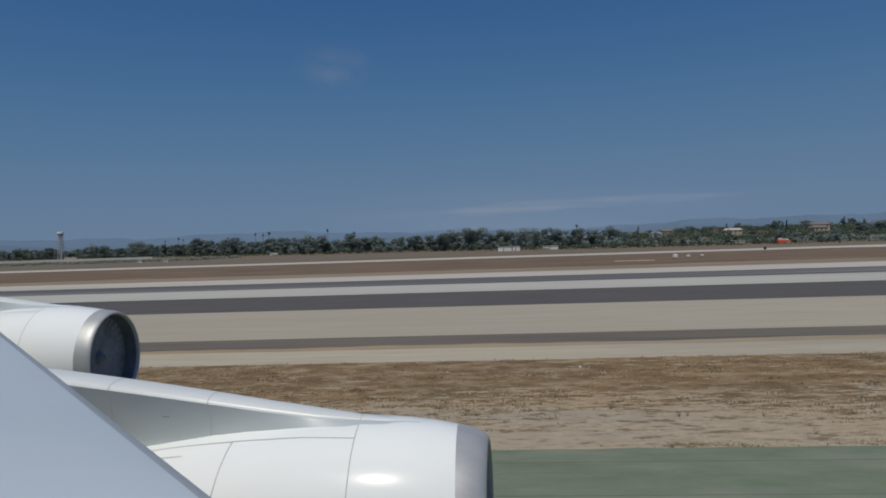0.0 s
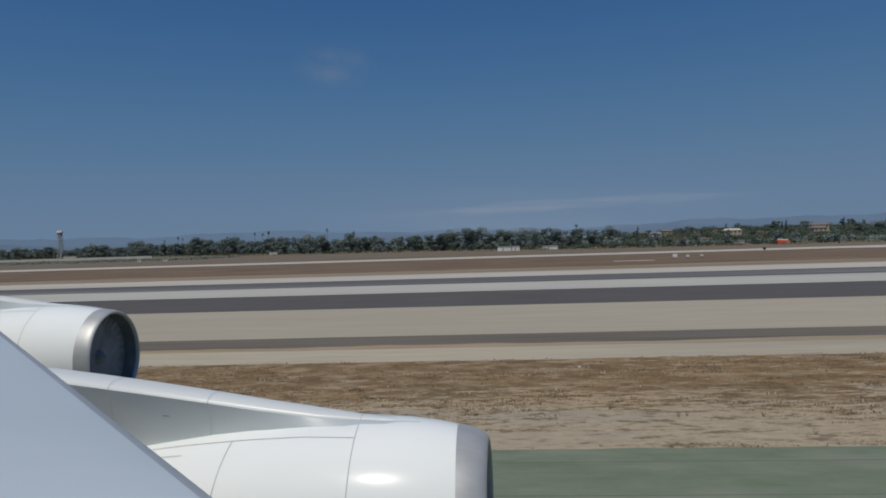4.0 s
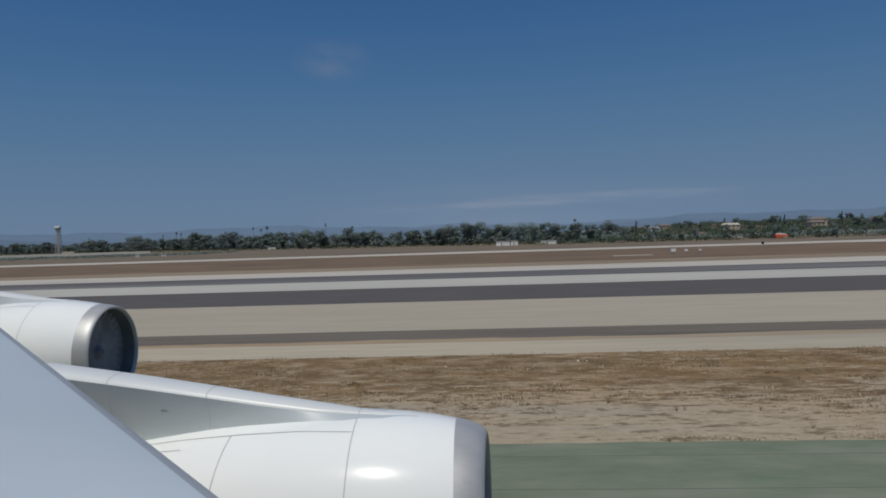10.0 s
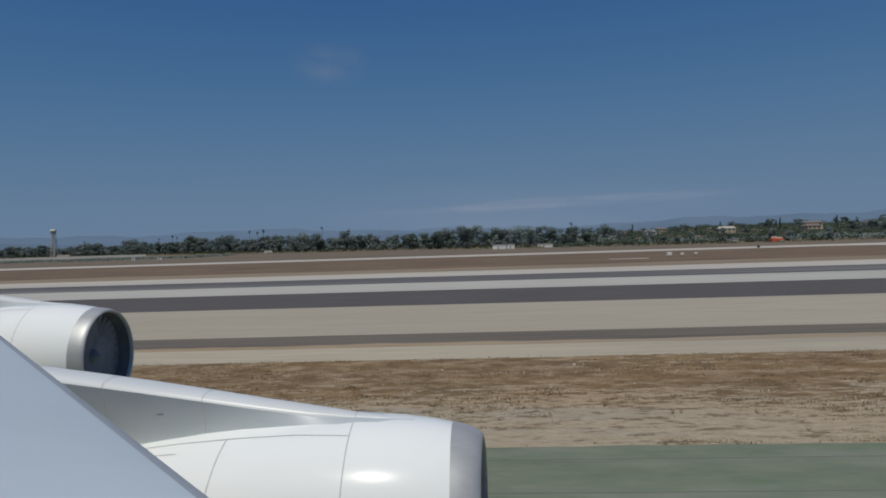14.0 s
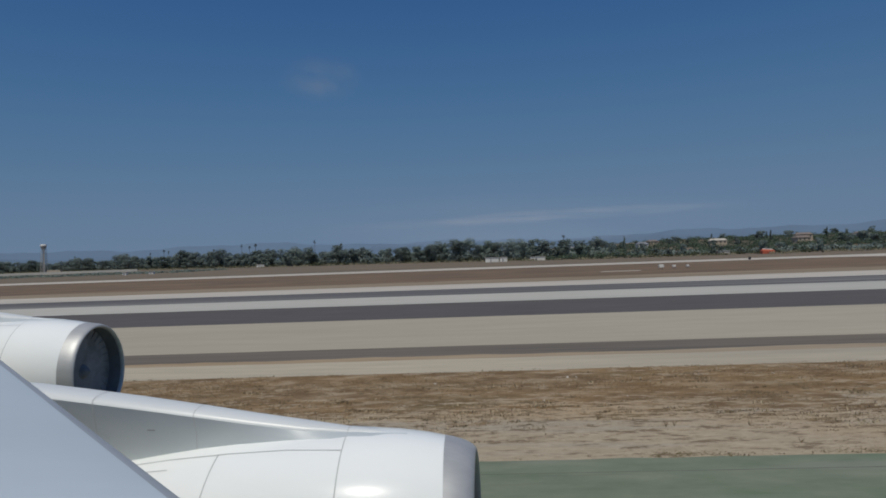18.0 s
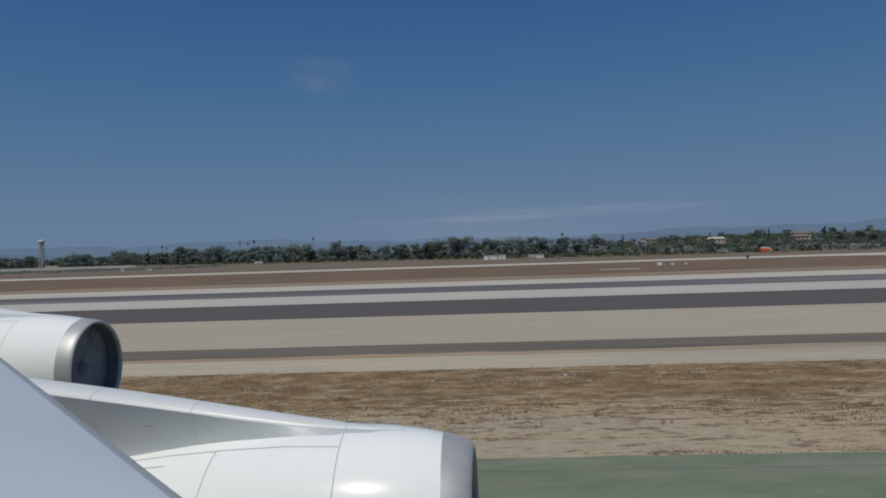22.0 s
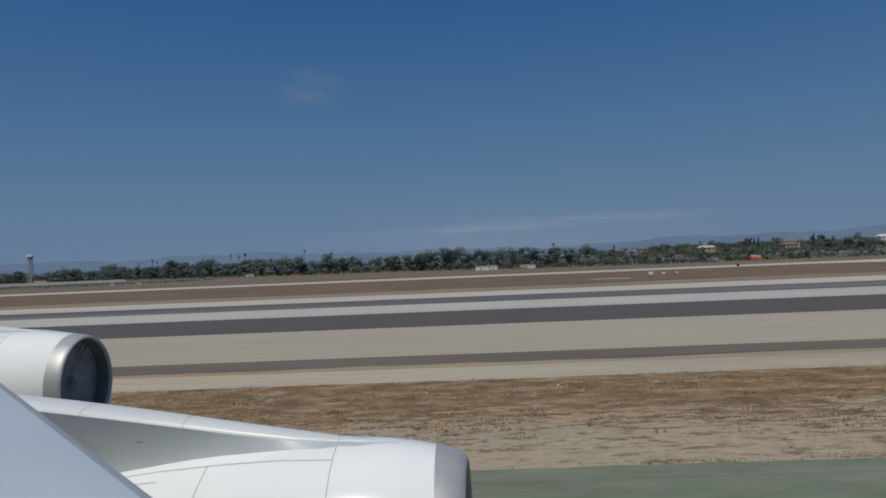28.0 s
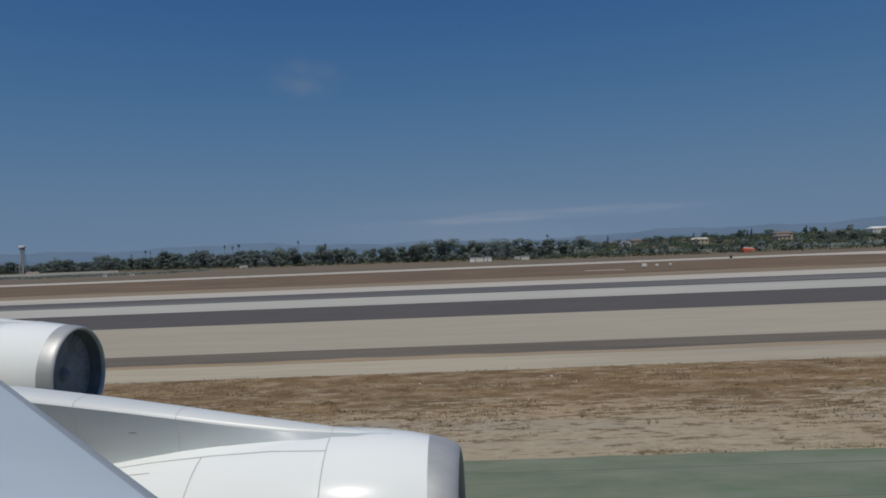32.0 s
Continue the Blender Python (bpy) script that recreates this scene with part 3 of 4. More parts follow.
def engine(x, y, z, lip, cowl, duct, toe):
    e = new("engine")
    e.location = (x, y, z)
    e.parent = plane
    tagged(e, "white jet engine nacelle with bare metal intake lip")
    shared_part("intake_lip", revolve(lip, toe=toe), M_LIP, e, "brushed bare metal intake lip", key=str(y))
    shared_part("nacelle", cowl, M_WHITE_PAINT, e, "glossy white engine cowl", key=str(y))
    shared_part("inlet_duct", revolve(duct, toe=toe), M_DUCT, e, "dark inlet duct", key=str(y))
    for k in range(30):
        shared_part("fan_blade", (blade_v, blade_f), M_FAN, e, smooth=False).rotation_euler = (2 * math.pi * k / 30, 0, 0)
    shared_part("fan_disc", back_v, M_FAN, e)
    shared_part("spinner", spin_v, M_FAN, e)
    shared_part("exhaust_core", core_v, M_STEEL, e)
    # sides take the shade-grey paint, the crown the sunlit pale one
    shared_part("pylon", (py_v, py_f), M_GREY_PAINT, e, "tapering engine pylon, shade painted into its grey sides")
    shared_part("pylon_crown", (py_v, crown_f), M_CROWN_SUNLIT, e, "rounded top of the pylon, painted paler as if sunlit")
    shared_part("pylon_seam", pylon_strip(-3.72), M_SEAM, e)
    shared_part("pylon_joint", pylon_strip(-5.05), M_SEAM, e)
    shared_part("pylon_tip_joint", pylon_strip(-1.72), M_SEAM, e)
    shared_part("drain_mark", drain, M_STEEL, e, "small dark drain slot")
    for k, s in enumerate(SEAMS):
        shared_part("panel_seam" + "_" * k, seam_mesh(s), M_SEAM, e).name = "panel_seam"
    return e


engine(0.0, 8.7, 2.335, NAC, cowl_v, DUCT, 0.044)
engine(-9.54, 16.4, 3.345, NAC_SHORT, cowl_long_v, DUCT_WIDE, 0.0)

# fuselage: a round shell with two rows of window openings and a cabin floor
FY, FZ, FR = -3.12, 5.35, 3.25
win_x = [0.52 * k for k in range(-30, 25)]
stations = [(24.0, 0.1, 0.9), (23.2, 1.1, 0.7), (21.0, 2.1, 0.4), (18.0, 2.9, 0.1), (15.0, 3.2, 0.0)]
for wx in reversed(win_x):
    stations += [(wx + 0.17, FR, 0.0), (wx - 0.17, FR, 0.0)]
stations += [(-18.0, FR, 0.0), (-24.0, 3.15, 0.05), (-31.0, 2.6, 0.5), (-38.0, 1.6, 1.3), (-43.0, 0.5, 2.0)]
low_a, high_a = math.asin(0.42 / FR), math.asin(0.88 / FR)
angles = sorted([2 * math.pi * k / 40 + 0.02 for k in range(40)] + [low_a, high_a, math.pi - low_a, math.pi - high_a])
na = len(angles)
fv, ff = [], []
for x, r, dz in stations:
    for a in angles:
        fv.append((x, FY + r * math.cos(a), FZ + (dz if x < 0 else -dz) + r * math.sin(a)))
for i in range(len(stations) - 1):
    is_win = abs(stations[i][0] - stations[i + 1][0] - 0.34) < 1e-6
    for k in range(na):
        mid = (angles[k] + (angles[(k + 1) % na] if k + 1 < na else 2 * math.pi + angles[0])) / 2
        side = mid if mid < math.pi / 2 else math.pi - mid
        if is_win and low_a < side < high_a:
            continue
        ff.append((i * na + k, (i + 1) * na + k, (i + 1) * na + (k + 1) % na, i * na + (k + 1) % na))
ff += [tuple(range(na)), tuple(reversed(range((len(stations) - 1) * na, len(stations) * na)))]
fuse = mesh_ob("fuselage", fv, ff, M_WHITE_PAINT, plane, "white rounded fuselage with a row of window openings", True)
sol = fuse.modifiers.new("thickness", "SOLIDIFY")
sol.thickness = 0.03
bm = new_bm()
box(bm, -17.5, 14.5, FY - 3.1, FY + 3.1, 4.72, 4.8)
part("cabin_floor", bm, M_GREY_PAINT, plane, "plain grey cabin floor")
for gx0, gy0 in ((15.0, FY), (-8.0, 2.2), (-8.0, -7.6)):
    g = new("landing_gear")
    g.location = (gx0, gy0, 0)
    g.parent = plane
    bm = new_bm()
    tube(bm, (0, 0, 0.6), (0, 0, 3.3 if gy0 > -7 else 4.0), 0.16)
    tube(bm, (-0.7, 0, 0.62), (0.7, 0, 0.62), 0.1)
    part("strut", bm, M_STEEL, g)
    for wx in (-0.7, 0.7):
        for wy in (-0.5, 0.5):
            bm = new_bm()
            tube(bm, (wx, wy - 0.2, 0.62), (wx, wy + 0.2, 0.62), 0.62, seg=24)
            part("wheel", bm, M_RUBBER_TYRE, g)

# ---- distance ----
def ridge(y_mid, base, swing, seed, mat, label):
    """A long haze-coloured ridge that bends toward the field at both ends."""
    r2 = random.Random(seed)
    hv, hf = [], []
    for k in range(161):
        x = -4300 + 8600 * k / 160
        y = y_mid - abs(x) * 0.35
        h = base + swing * (math.sin(x * 0.0016 + seed) + 0.8 * math.sin(x * 0.0047 + 2 * seed) + 0.5 * math.sin(x * 0.0121 + seed) + 0.25 * math.sin(x * 0.031)) + r2.uniform(-1.2, 1.2)
        hv += [(x, y, -5), (x, y + 60, h), (x, y + 400, -5)]
        if k:
            i = 3 * (k - 1)
            hf += [(i, i + 3, i + 4, i + 1), (i + 1, i + 4, i + 5, i + 2)]
    return tagged(mesh_ob("backdrop", hv, hf, mat, smooth=True), label, "hills", kind="structure")


ridge(4250, 62, 8, 1, M_HILL, "low hills on the horizon, coloured blue for haze")
ridge(4560, 98, 11, 4, M_HILL_FAR, "faint mountains behind the hills, coloured pale for haze")


def cloud_material(name, strength, sx, sy):
    m, nt, b = nodes_of(name, 1.0)
    b.inputs["Base Color"].default_value = (0.95, 0.96, 0.98, 1)
    tc = nt.nodes.new("ShaderNodeTexCoord")
    mp = nt.nodes.new("ShaderNodeMapping")
    mp.inputs["Scale"].default_value = (1.0, 1.0, 1.0)
    nt.links.new(tc.outputs["Object"], mp.inputs[0])
    ln = nt.nodes.new("ShaderNodeVectorMath")
    ln.operation = "LENGTH"
    nt.links.new(mp.outputs[0], ln.inputs[0])
    n = noise_node(nt, 2.2, coords(nt, (sx, sy, 1)), 3, 0.45)
    fall = nt.nodes.new("ShaderNodeMapRange")
    for key, val in (("From Min", 0.1), ("From Max", 1.0), ("To Min", 1.0), ("To Max", 0.0)):
        fall.inputs[key].default_value = val
    fall.interpolation_type = "SMOOTHSTEP"
    nt.links.new(ln.outputs["Value"], fall.inputs["Value"])
    nr = ramp(nt, n, [(0.28, (0, 0, 0)), (0.85, (1, 1, 1))])
    mul = nt.nodes.new("ShaderNodeMath")
    mul.operation = "MULTIPLY"
    nt.links.new(fall.outputs[0], mul.inputs[0])
    nt.links.new(nr, mul.inputs[1])
    mul2 = nt.nodes.new("ShaderNodeMath")
    mul2.operation = "MULTIPLY"
    mul2.inputs[1].default_value = strength
    nt.links.new(mul.outputs[0], mul2.inputs[0])
    nt.links.new(mul2.outputs[0], b.inputs["Alpha"])
    return m


def cloud(name, at, wide, high, mat, label, roll=0.0):
    """A thin far sheet of vapour facing the field."""
    n = 24
    vs = [(math.cos(2 * math.pi * k / n), math.sin(2 * math.pi * k / n), 0.0) for k in range(n)] + [(0, 0, 0.12)]
    fs = [(k, (k + 1) % n, n) for k in range(n)]
    ob = mesh_ob(name, vs, fs, mat, smooth=True)
    ob.matrix_world = look(at, EYE, roll) @ Matrix.Diagonal((wide, high, 20, 1))
    return tagged(ob, label, "cloud", kind="structure")


cloud("cloud", (-800, 3690, 1022), 260, 150, cloud_material("thin_cloud", 0.38, 0.7, 0.6), "small thin white cloud wisp in a blue sky")
cloud("cloud_streak", (470, 4200, 228), 1500, 52, cloud_material("low_haze_cloud", 0.34, 1.9, 0.8), "long faint low cloud streak above the hills", -1.2)
cloud("cloud_veil", (330, 4300, 190), 1900, 230, cloud_material("low_haze_veil", 0.2, 0.5, 0.4), "faint pale veil of haze above the hills", 1.5)

# ---- trees ----


def soft_normals(me, ns):
    """Leaves take the light of the lobe they sit on, so that a crown shades softly."""
    me.polygons.foreach_set("use_smooth", [True] * len(me.polygons))
    me.normals_split_custom_set_from_vertices([tuple(v) for v in ns])


def leaf_mesh(name, blobs, count, size, rnd, mat):
    """Loose leaf sprays scattered through a set of (centre, radii) lobes, joined to one crown."""
    vs, fs, ns = [], [], []
    per = max(1, count // len(blobs))
    for c, r in blobs:
        for _ in range(per):
            d = Vector((rnd.gauss(0, 1), rnd.gauss(0, 1), rnd.gauss(0, 1))).normalized()
            q = rnd.uniform(0.55, 1.06)
            p = Vector((c[0] + d.x * r[0] * q, c[1] + d.y * r[1] * q, c[2] + d.z * r[2] * q))
            n = (d + Vector((rnd.uniform(-.7, .7), rnd.uniform(-.7, .7), rnd.uniform(-.3, .9)))).normalized()
            t = n.orthogonal().normalized()
            t = (Matrix.Rotation(rnd.uniform(0, 6.28), 3, n) @ t)
            s = n.cross(t)
            a, b3 = size * rnd.uniform(0.6, 1.3), size * rnd.uniform(0.4, 0.9)
            i = len(vs)
            vs += [p - t * a, p - s * b3 + n * 0.12, p + t * a, p + s * b3 + n * 0.12]
            fs.append((i, i + 1, i + 2, i + 3))
            ns += [(d + n * 0.45).normalized()] * 4
    me = bpy.data.meshes.new(name)
    me.from_pydata([tuple(p) for p in vs], [], fs)
    soft_normals(me, ns)
    me.materials.append(mat)
    return me


def trunk_bm(height, lean, r, limbs, rnd):
    bm = new_bm()
    top = Vector((lean, lean * 0.4, height))
    tube(bm, (0, 0, -0.3), top * 0.5, r, r * 0.75, 7)
    tube(bm, top * 0.5, top, r * 0.75, r * 0.35, 7)
    for k in range(limbs):
        a = rnd.uniform(0, 6.28)
        s = top * rnd.uniform(0.45, 0.8)
        e = s + Vector((math.cos(a) * height * 0.3, math.sin(a) * height * 0.3, height * rnd.uniform(0.2, 0.4)))
        tube(bm, s, e, r * 0.4, r * 0.12, 5)
    return bm


def broadleaf(height, width, rnd, label, dark=False):
    tr = thing("tree", (0, 0, 0), label, "tree", "field boundary trees")
    part("trunk", trunk_bm(height * 0.6, rnd.uniform(-0.8, 0.8), 0.32, 5, rnd), M_BARK, tr)
    blobs = []
    for _ in range(11):
        a, q = rnd.uniform(0, 6.28), rnd.uniform(0, 0.36) * width
        z = height * rnd.uniform(0.3, 0.86)
        s = rnd.uniform(0.15, 0.27) * width
        blobs.append(((math.cos(a) * q, math.sin(a) * q, z), (s, s, s * rnd.uniform(0.6, 1.0))))
    for _ in range(4):
        a, q = rnd.uniform(0, 6.28), rnd.uniform(0.1, 0.4) * width
        blobs.append(((math.cos(a) * q, math.sin(a) * q, height * rnd.uniform(0.14, 0.28)), (width * 0.22, width * 0.22, height * 0.14)))
    link_mesh("crown", leaf_mesh("crown", blobs, 2300, 0.42, rnd, M_LEAF_DARK if dark else M_LEAF), None, tr)
    return tr


def cypress(height, rnd):
    tr = thing("cypress", (0, 0, 0), "tall narrow dark green conifer among other trees", "tree", "field boundary conifers")
    part("trunk", trunk_bm(height * 0.7, 0.1, 0.2, 2, rnd), M_BARK, tr)
    blobs = [((rnd.uniform(-.3, .3), rnd.uniform(-.3, .3), height * (0.12 + 0.8 * k / 9)), (1.5 - 0.12 * k, 1.5 - 0.12 * k, height * 0.09)) for k in range(10)]
    link_mesh("crown", leaf_mesh("crown", blobs, 500, 0.4, rnd, M_LEAF_DARK), None, tr)
    return tr


def palm(height, rnd):
    tr = thing("palm_tree", (0, 0, 0), "tall slender fan palm above the other trees", "tree", "tall palms")
    bm = new_bm()
    tube(bm, (0, 0, -0.3), (0.2, 0.1, height * 0.5), 0.28, 0.2, 7)
    tube(bm, (0.2, 0.1, height * 0.5), (0.3, 0, height), 0.2, 0.17, 7)
    part("trunk", bm, M_BARK, tr)
    vs, fs = [], []
    for k in range(26):
        a = k * 2.399
        el = rnd.uniform(-0.9, 1.2)
        d = Vector((math.cos(a) * math.cos(el), math.sin(a) * math.cos(el), math.sin(el)))
        s = Vector((-math.sin(a), math.cos(a), 0))
        c = Vector((0.3, 0, height))
        p = [c, c + d * 1.0, c + d * 1.9 - Vector((0, 0, 0.35))]
        i = len(vs)
        vs += [p[0], p[1] - s * 0.55, p[1] + s * 0.55, p[2] - s * 0.3, p[2] + s * 0.3]
        fs += [(i, i + 1, i + 2), (i + 1, i + 3, i + 4, i + 2)]
    mesh_ob("crown", vs, fs, M_PALM, tr)
    return tr


rnd = random.Random(11)
kinds = [broadleaf(16, 13, rnd, "broad tree at the field boundary, its green greyed for haze"),
         broadleaf(14, 11, rnd, "rounded dark green tree at the field boundary", True),
         broadleaf(18, 12, rnd, "tall uneven eucalyptus with a green crown greyed for haze"),
         broadleaf(12, 12, rnd, "low spreading grey-green tree at the field boundary"),
         broadleaf(13, 9, rnd, "narrow dark green tree at the field boundary", True),
         broadleaf(17, 15, rnd, "large spreading grey-green tree at the field boundary")]
base_h = [16, 14, 18, 12, 13, 17]
LINE = [(-1000, 1260), (-640, 1010), (-454, 900), (-300, 745), (-129, 605), (-24, 545), (55, 455), (144, 410), (240, 395), (420, 385)]


def along(s):
    """A point at the share s of the tree line's length."""
    lens = [math.dist(a, c) for a, c in zip(LINE, LINE[1:])]
    d = s * sum(lens)
    for (a, c), ln in zip(zip(LINE, LINE[1:]), lens):
        if d <= ln:
            f = d / ln
            return a[0] + (c[0] - a[0]) * f, a[1] + (c[1] - a[1]) * f
        d -= ln
    return LINE[-1]


def tree_height(x):
    """Usual height of the tops along the line."""
    if x < -150:
        return 19.5
    if x < 60:
        return 16.4
    if x < 110:
        return 13.0
    return 6.5


used = set()


def plant(k, x, y, h):
    m = Matrix.Translation((x, y, rise(x, y) - 0.1)) @ Matrix.Rotation(rnd.uniform(0, 6.28), 4, "Z")
    s = h / base_h[k]
    if k not in used:
        used.add(k)
        ob = kinds[k]
        ob.matrix_basis = m
    else:
        ob = copy_thing(kinds[k], m)
    ob.scale = (s * rnd.uniform(0.95, 1.6), s * rnd.uniform(1.0, 1.3), s)


for k in range(190):
    x, y = along((k + rnd.uniform(0.1, 0.9)) / 190)
    plant(rnd.randrange(6), x + rnd.uniform(-3, 3), y + rnd.uniform(-6, 14), tree_height(x) * rnd.uniform(0.6, 1.14) * (1.0 + 0.3 * noise.noise(Vector((x * 0.022, 0.3, 5.0)))))
for k in range(105):
    x, y = along((k + rnd.random()) / 105 * 0.8)
    plant(rnd.randrange(6), x + rnd.uniform(-5, 5), y + rnd.uniform(22, 40), tree_height(x) * rnd.uniform(0.7, 0.95))
for k in range(60):
    x = rnd.uniform(60, 620)
    y = rnd.uniform(440, 900)
    if x > y * 0.72:
        x = y * 0.72 * rnd.random()
    plant(rnd.randrange(6), max(x, 60), y, rnd.uniform(6.5, 10.5))
# three tall ones that stand clear of the line
for x, y, h, k in ((-110, 615, 20, 2), (-300, 745, 20, 5), (103, 460, 15.5, 5), (84, 465, 13.5, 0), (-10, 560, 16.5, 1)):
    plant(k, x, y, h)

pt = palm(22, rnd)
spots = [(-230, 700, 24), (-223, 705, 23), (-211, 690, 25.5), (-420, 820, 23), (-370, 815, 24), (-362, 810, 23), (-345, 820, 23.5), (-320, 850, 25), (-148, 690, 25), (-118, 680, 22),
         (-600, 1000, 25), (-480, 1000, 26), (95, 560, 17)]
for k, (x, y, h) in enumerate(spots):
    h -= 0.9 + 0.7 * (k * 5 % 4)
    m = Matrix.Translation((x, y, rise(x, y))) @ Matrix.Rotation(k * 1.3, 4, "Z")
    if k == 0:
        pt.matrix_basis = m
        ob = pt
    else:
        ob = copy_thing(pt, m)
    ob.scale = (0.75 + 0.1 * (k * 7 % 5), 0.75 + 0.1 * (k * 7 % 5), h / 22)
cy = cypress(12, rnd)
for k, (x, y, h) in enumerate([(136, 520, 13), (245, 640, 10), (300, 640, 11), (318, 690, 9), (-575, 960, 17), (-560, 955, 16), (-548, 960, 18), (210, 600, 9), (352, 640, 12)]):
    m = Matrix.Translation((x, y, rise(x, y)))
    if k == 0:
        cy.matrix_basis = m
        ob = cy
    else:
        ob = copy_thing(cy, m)
    ob.scale = (1, 1, h / 12)


def scrub(name, spots, mat, label, sz=0.5, per=34):
    """Many low bushes, joined."""
    r2 = random.Random(5)
    vs, fs, ns = [], [], []
    for x, y, w, h in spots:
        z0 = rise(x, y)
        for _ in range(per):
            d = Vector((r2.gauss(0, 1), r2.gauss(0, 1), abs(r2.gauss(0, 1)))).normalized()
            q = r2.uniform(0.5, 1.0)
            p = Vector((x + d.x * w * q, y + d.y * w * q, z0 + d.z * h * q))
            t = Vector((r2.gauss(0, 1), r2.gauss(0, 1), r2.gauss(0, 1))).normalized()
            s = d.cross(t).normalized()
            i = len(vs)
            vs += [p - t * sz, p - s * sz * 0.8, p + t * sz, p + s * sz * 0.8]
            fs.append((i, i + 1, i + 2, i + 3))
            ns += [(d + t * 0.3).normalized()] * 4
    ob = mesh_ob(name, vs, fs, mat)
    soft_normals(ob.data, ns)
    return tagged(ob, label, "shrubs", kind="stuff")


sp = []
for k in range(420):
    x, y = along(rnd.random())
    sp.append((x + rnd.uniform(-4, 4), y - rnd.uniform(2, 22), rnd.uniform(2.5, 6.0), rnd.uniform(1.2, 4.0)))
scrub("boundary_scrub", sp, M_BUSH, "low dusty green scrub along the field boundary", 0.55)
sp = [(rnd.uniform(60, 560), rnd.uniform(395, 850), rnd.uniform(3.5, 8), rnd.uniform(2, 5.5)) for _ in range(900)]
scrub("hillside_scrub", [q for q in sp if q[0] < q[1] * 0.75], M_HILL_SCRUB, "deep green bushes on the low hillside", 0.5, 110)
# a second growth that closes the line between the crowns
sp = []
for k in range(760):
    q = rnd.random()
    x, y = along(q)
    top = tree_height(x) * (0.55 + 0.35 * noise.noise(Vector((x * 0.03, 4.0, 1.0))))
    sp.append((x + rnd.uniform(-5, 5), y + rnd.uniform(8, 26), rnd.uniform(4.5, 8.0), max(2.5, top * rnd.uniform(0.75, 1.1))))
scrub("undergrowth", sp, M_LEAF, "dense grey-green undergrowth between the boundary trees", 0.75, 60)
sp = [(-460 + 280 * rnd.random(), 470 + rnd.uniform(-30, 70), rnd.uniform(3, 8), rnd.uniform(0.6, 1.7)) for _ in range(260)]
scrub("boundary_hedge", sp, M_LEAF_DARK, "dark low hedge in front of a pale wall", 0.55)

sp = []
for k in range(500):
    x, y = along(rnd.random())
    sp.append((x + rnd.uniform(-6, 6), y - rnd.uniform(8, 44), rnd.uniform(2.0, 6.0), rnd.uniform(0.7, 1.9)))
scrub("pale_scrub", sp, M_PALE_BUSH, "pale dry olive scrub in front of the trees", 0.5, 24)

# ---- far structures ----


def wall_run(name, x0, y0, x1, y1, h, mat, label):
    d = Vector((x1 - x0, y1 - y0, 0))
    n = Vector((-d.y, d.x, 0)).normalized() * 0.2
    a, c = Vector((x0, y0, 0)), Vector((x1, y1, 0))
    vs = [a - n, c - n, c + n, a + n]
    vs = [Vector((p.x, p.y, -0.2)) for p in vs] + [Vector((p.x, p.y, h)) for p in vs]
    ob = mesh_ob(name, vs, [(0, 1, 5, 4), (1, 2, 6, 5), (2, 3, 7, 6), (3, 0, 4, 7), (4, 5, 6, 7)], mat)
    return tagged(ob, label, "wall", kind="structure")


wall_run("wall_perimeter", -640, 655, -318, 648, 2.3, M_PAD, "long pale concrete perimeter wall")


def radar_tower(x, y, h):
    t = thing("radar_tower", (x, y, 0), "tall grey lattice tower with a white drum on top", "tower")
    bm = new_bm()
    for sx in (-1, 1):
        for sy in (-1, 1):
            tube(bm, (sx * 3.4, sy * 3.4, -0.2), (sx * 2.3, sy * 2.3, h - 7), 0.38, 0.3, 6)
    part("mast", bm, M_PAD, t)
    bm = new_bm()
    tube(bm, (0, 0, -0.2), (0, 0, h - 6.5), 1.5, 1.3, 8)
    part("shaft", bm, M_STEEL, t, "grey shaft inside the lattice")
    for k in range(7):
        z0, z1 = (h - 7) * k / 7, (h - 7) * (k + 1) / 7
        w0, w1 = 3.4 - 1.1 * k / 7, 3.4 - 1.1 * (k + 1) / 7
        bm = new_bm()
        for s in (-1, 1):
            tube(bm, (-w0, s * w0, z0), (w1, s * w1, z1), 0.2, seg=5)
            tube(bm, (s * w0, -w0, z0), (s * w1, w1, z1), 0.2, seg=5)
            tube(bm, (-w1, s * w1, z1), (w1, s * w1, z1), 0.2, seg=5)
            tube(bm, (s * w1, -w1, z1), (s * w1, w1, z1), 0.2, seg=5)
        part("brace", bm, M_PAD, t)
    bm = new_bm()
    tube(bm, (0, 0, h - 7), (0, 0, h - 2.6), 3.1, 4.2, 16)
    part("gallery", bm, M_STEEL, t)
    bm = new_bm()
    tube(bm, (0, 0, h - 2.6), (0, 0, h - 0.5), 4.6, 4.4, 20)
    tube(bm, (0, 0, h - 0.5), (0, 0, h), 4.4, 3.0, 20)
    part("drum", bm, M_WHITE, t, "white drum")
    bm = new_bm()
    box(bm, 6, 26, -3, 3, 0, 3.2, 0.1)
    part("equipment_room", bm, M_BEIGE, t)
    return t


radar_tower(-616, 950, 42)


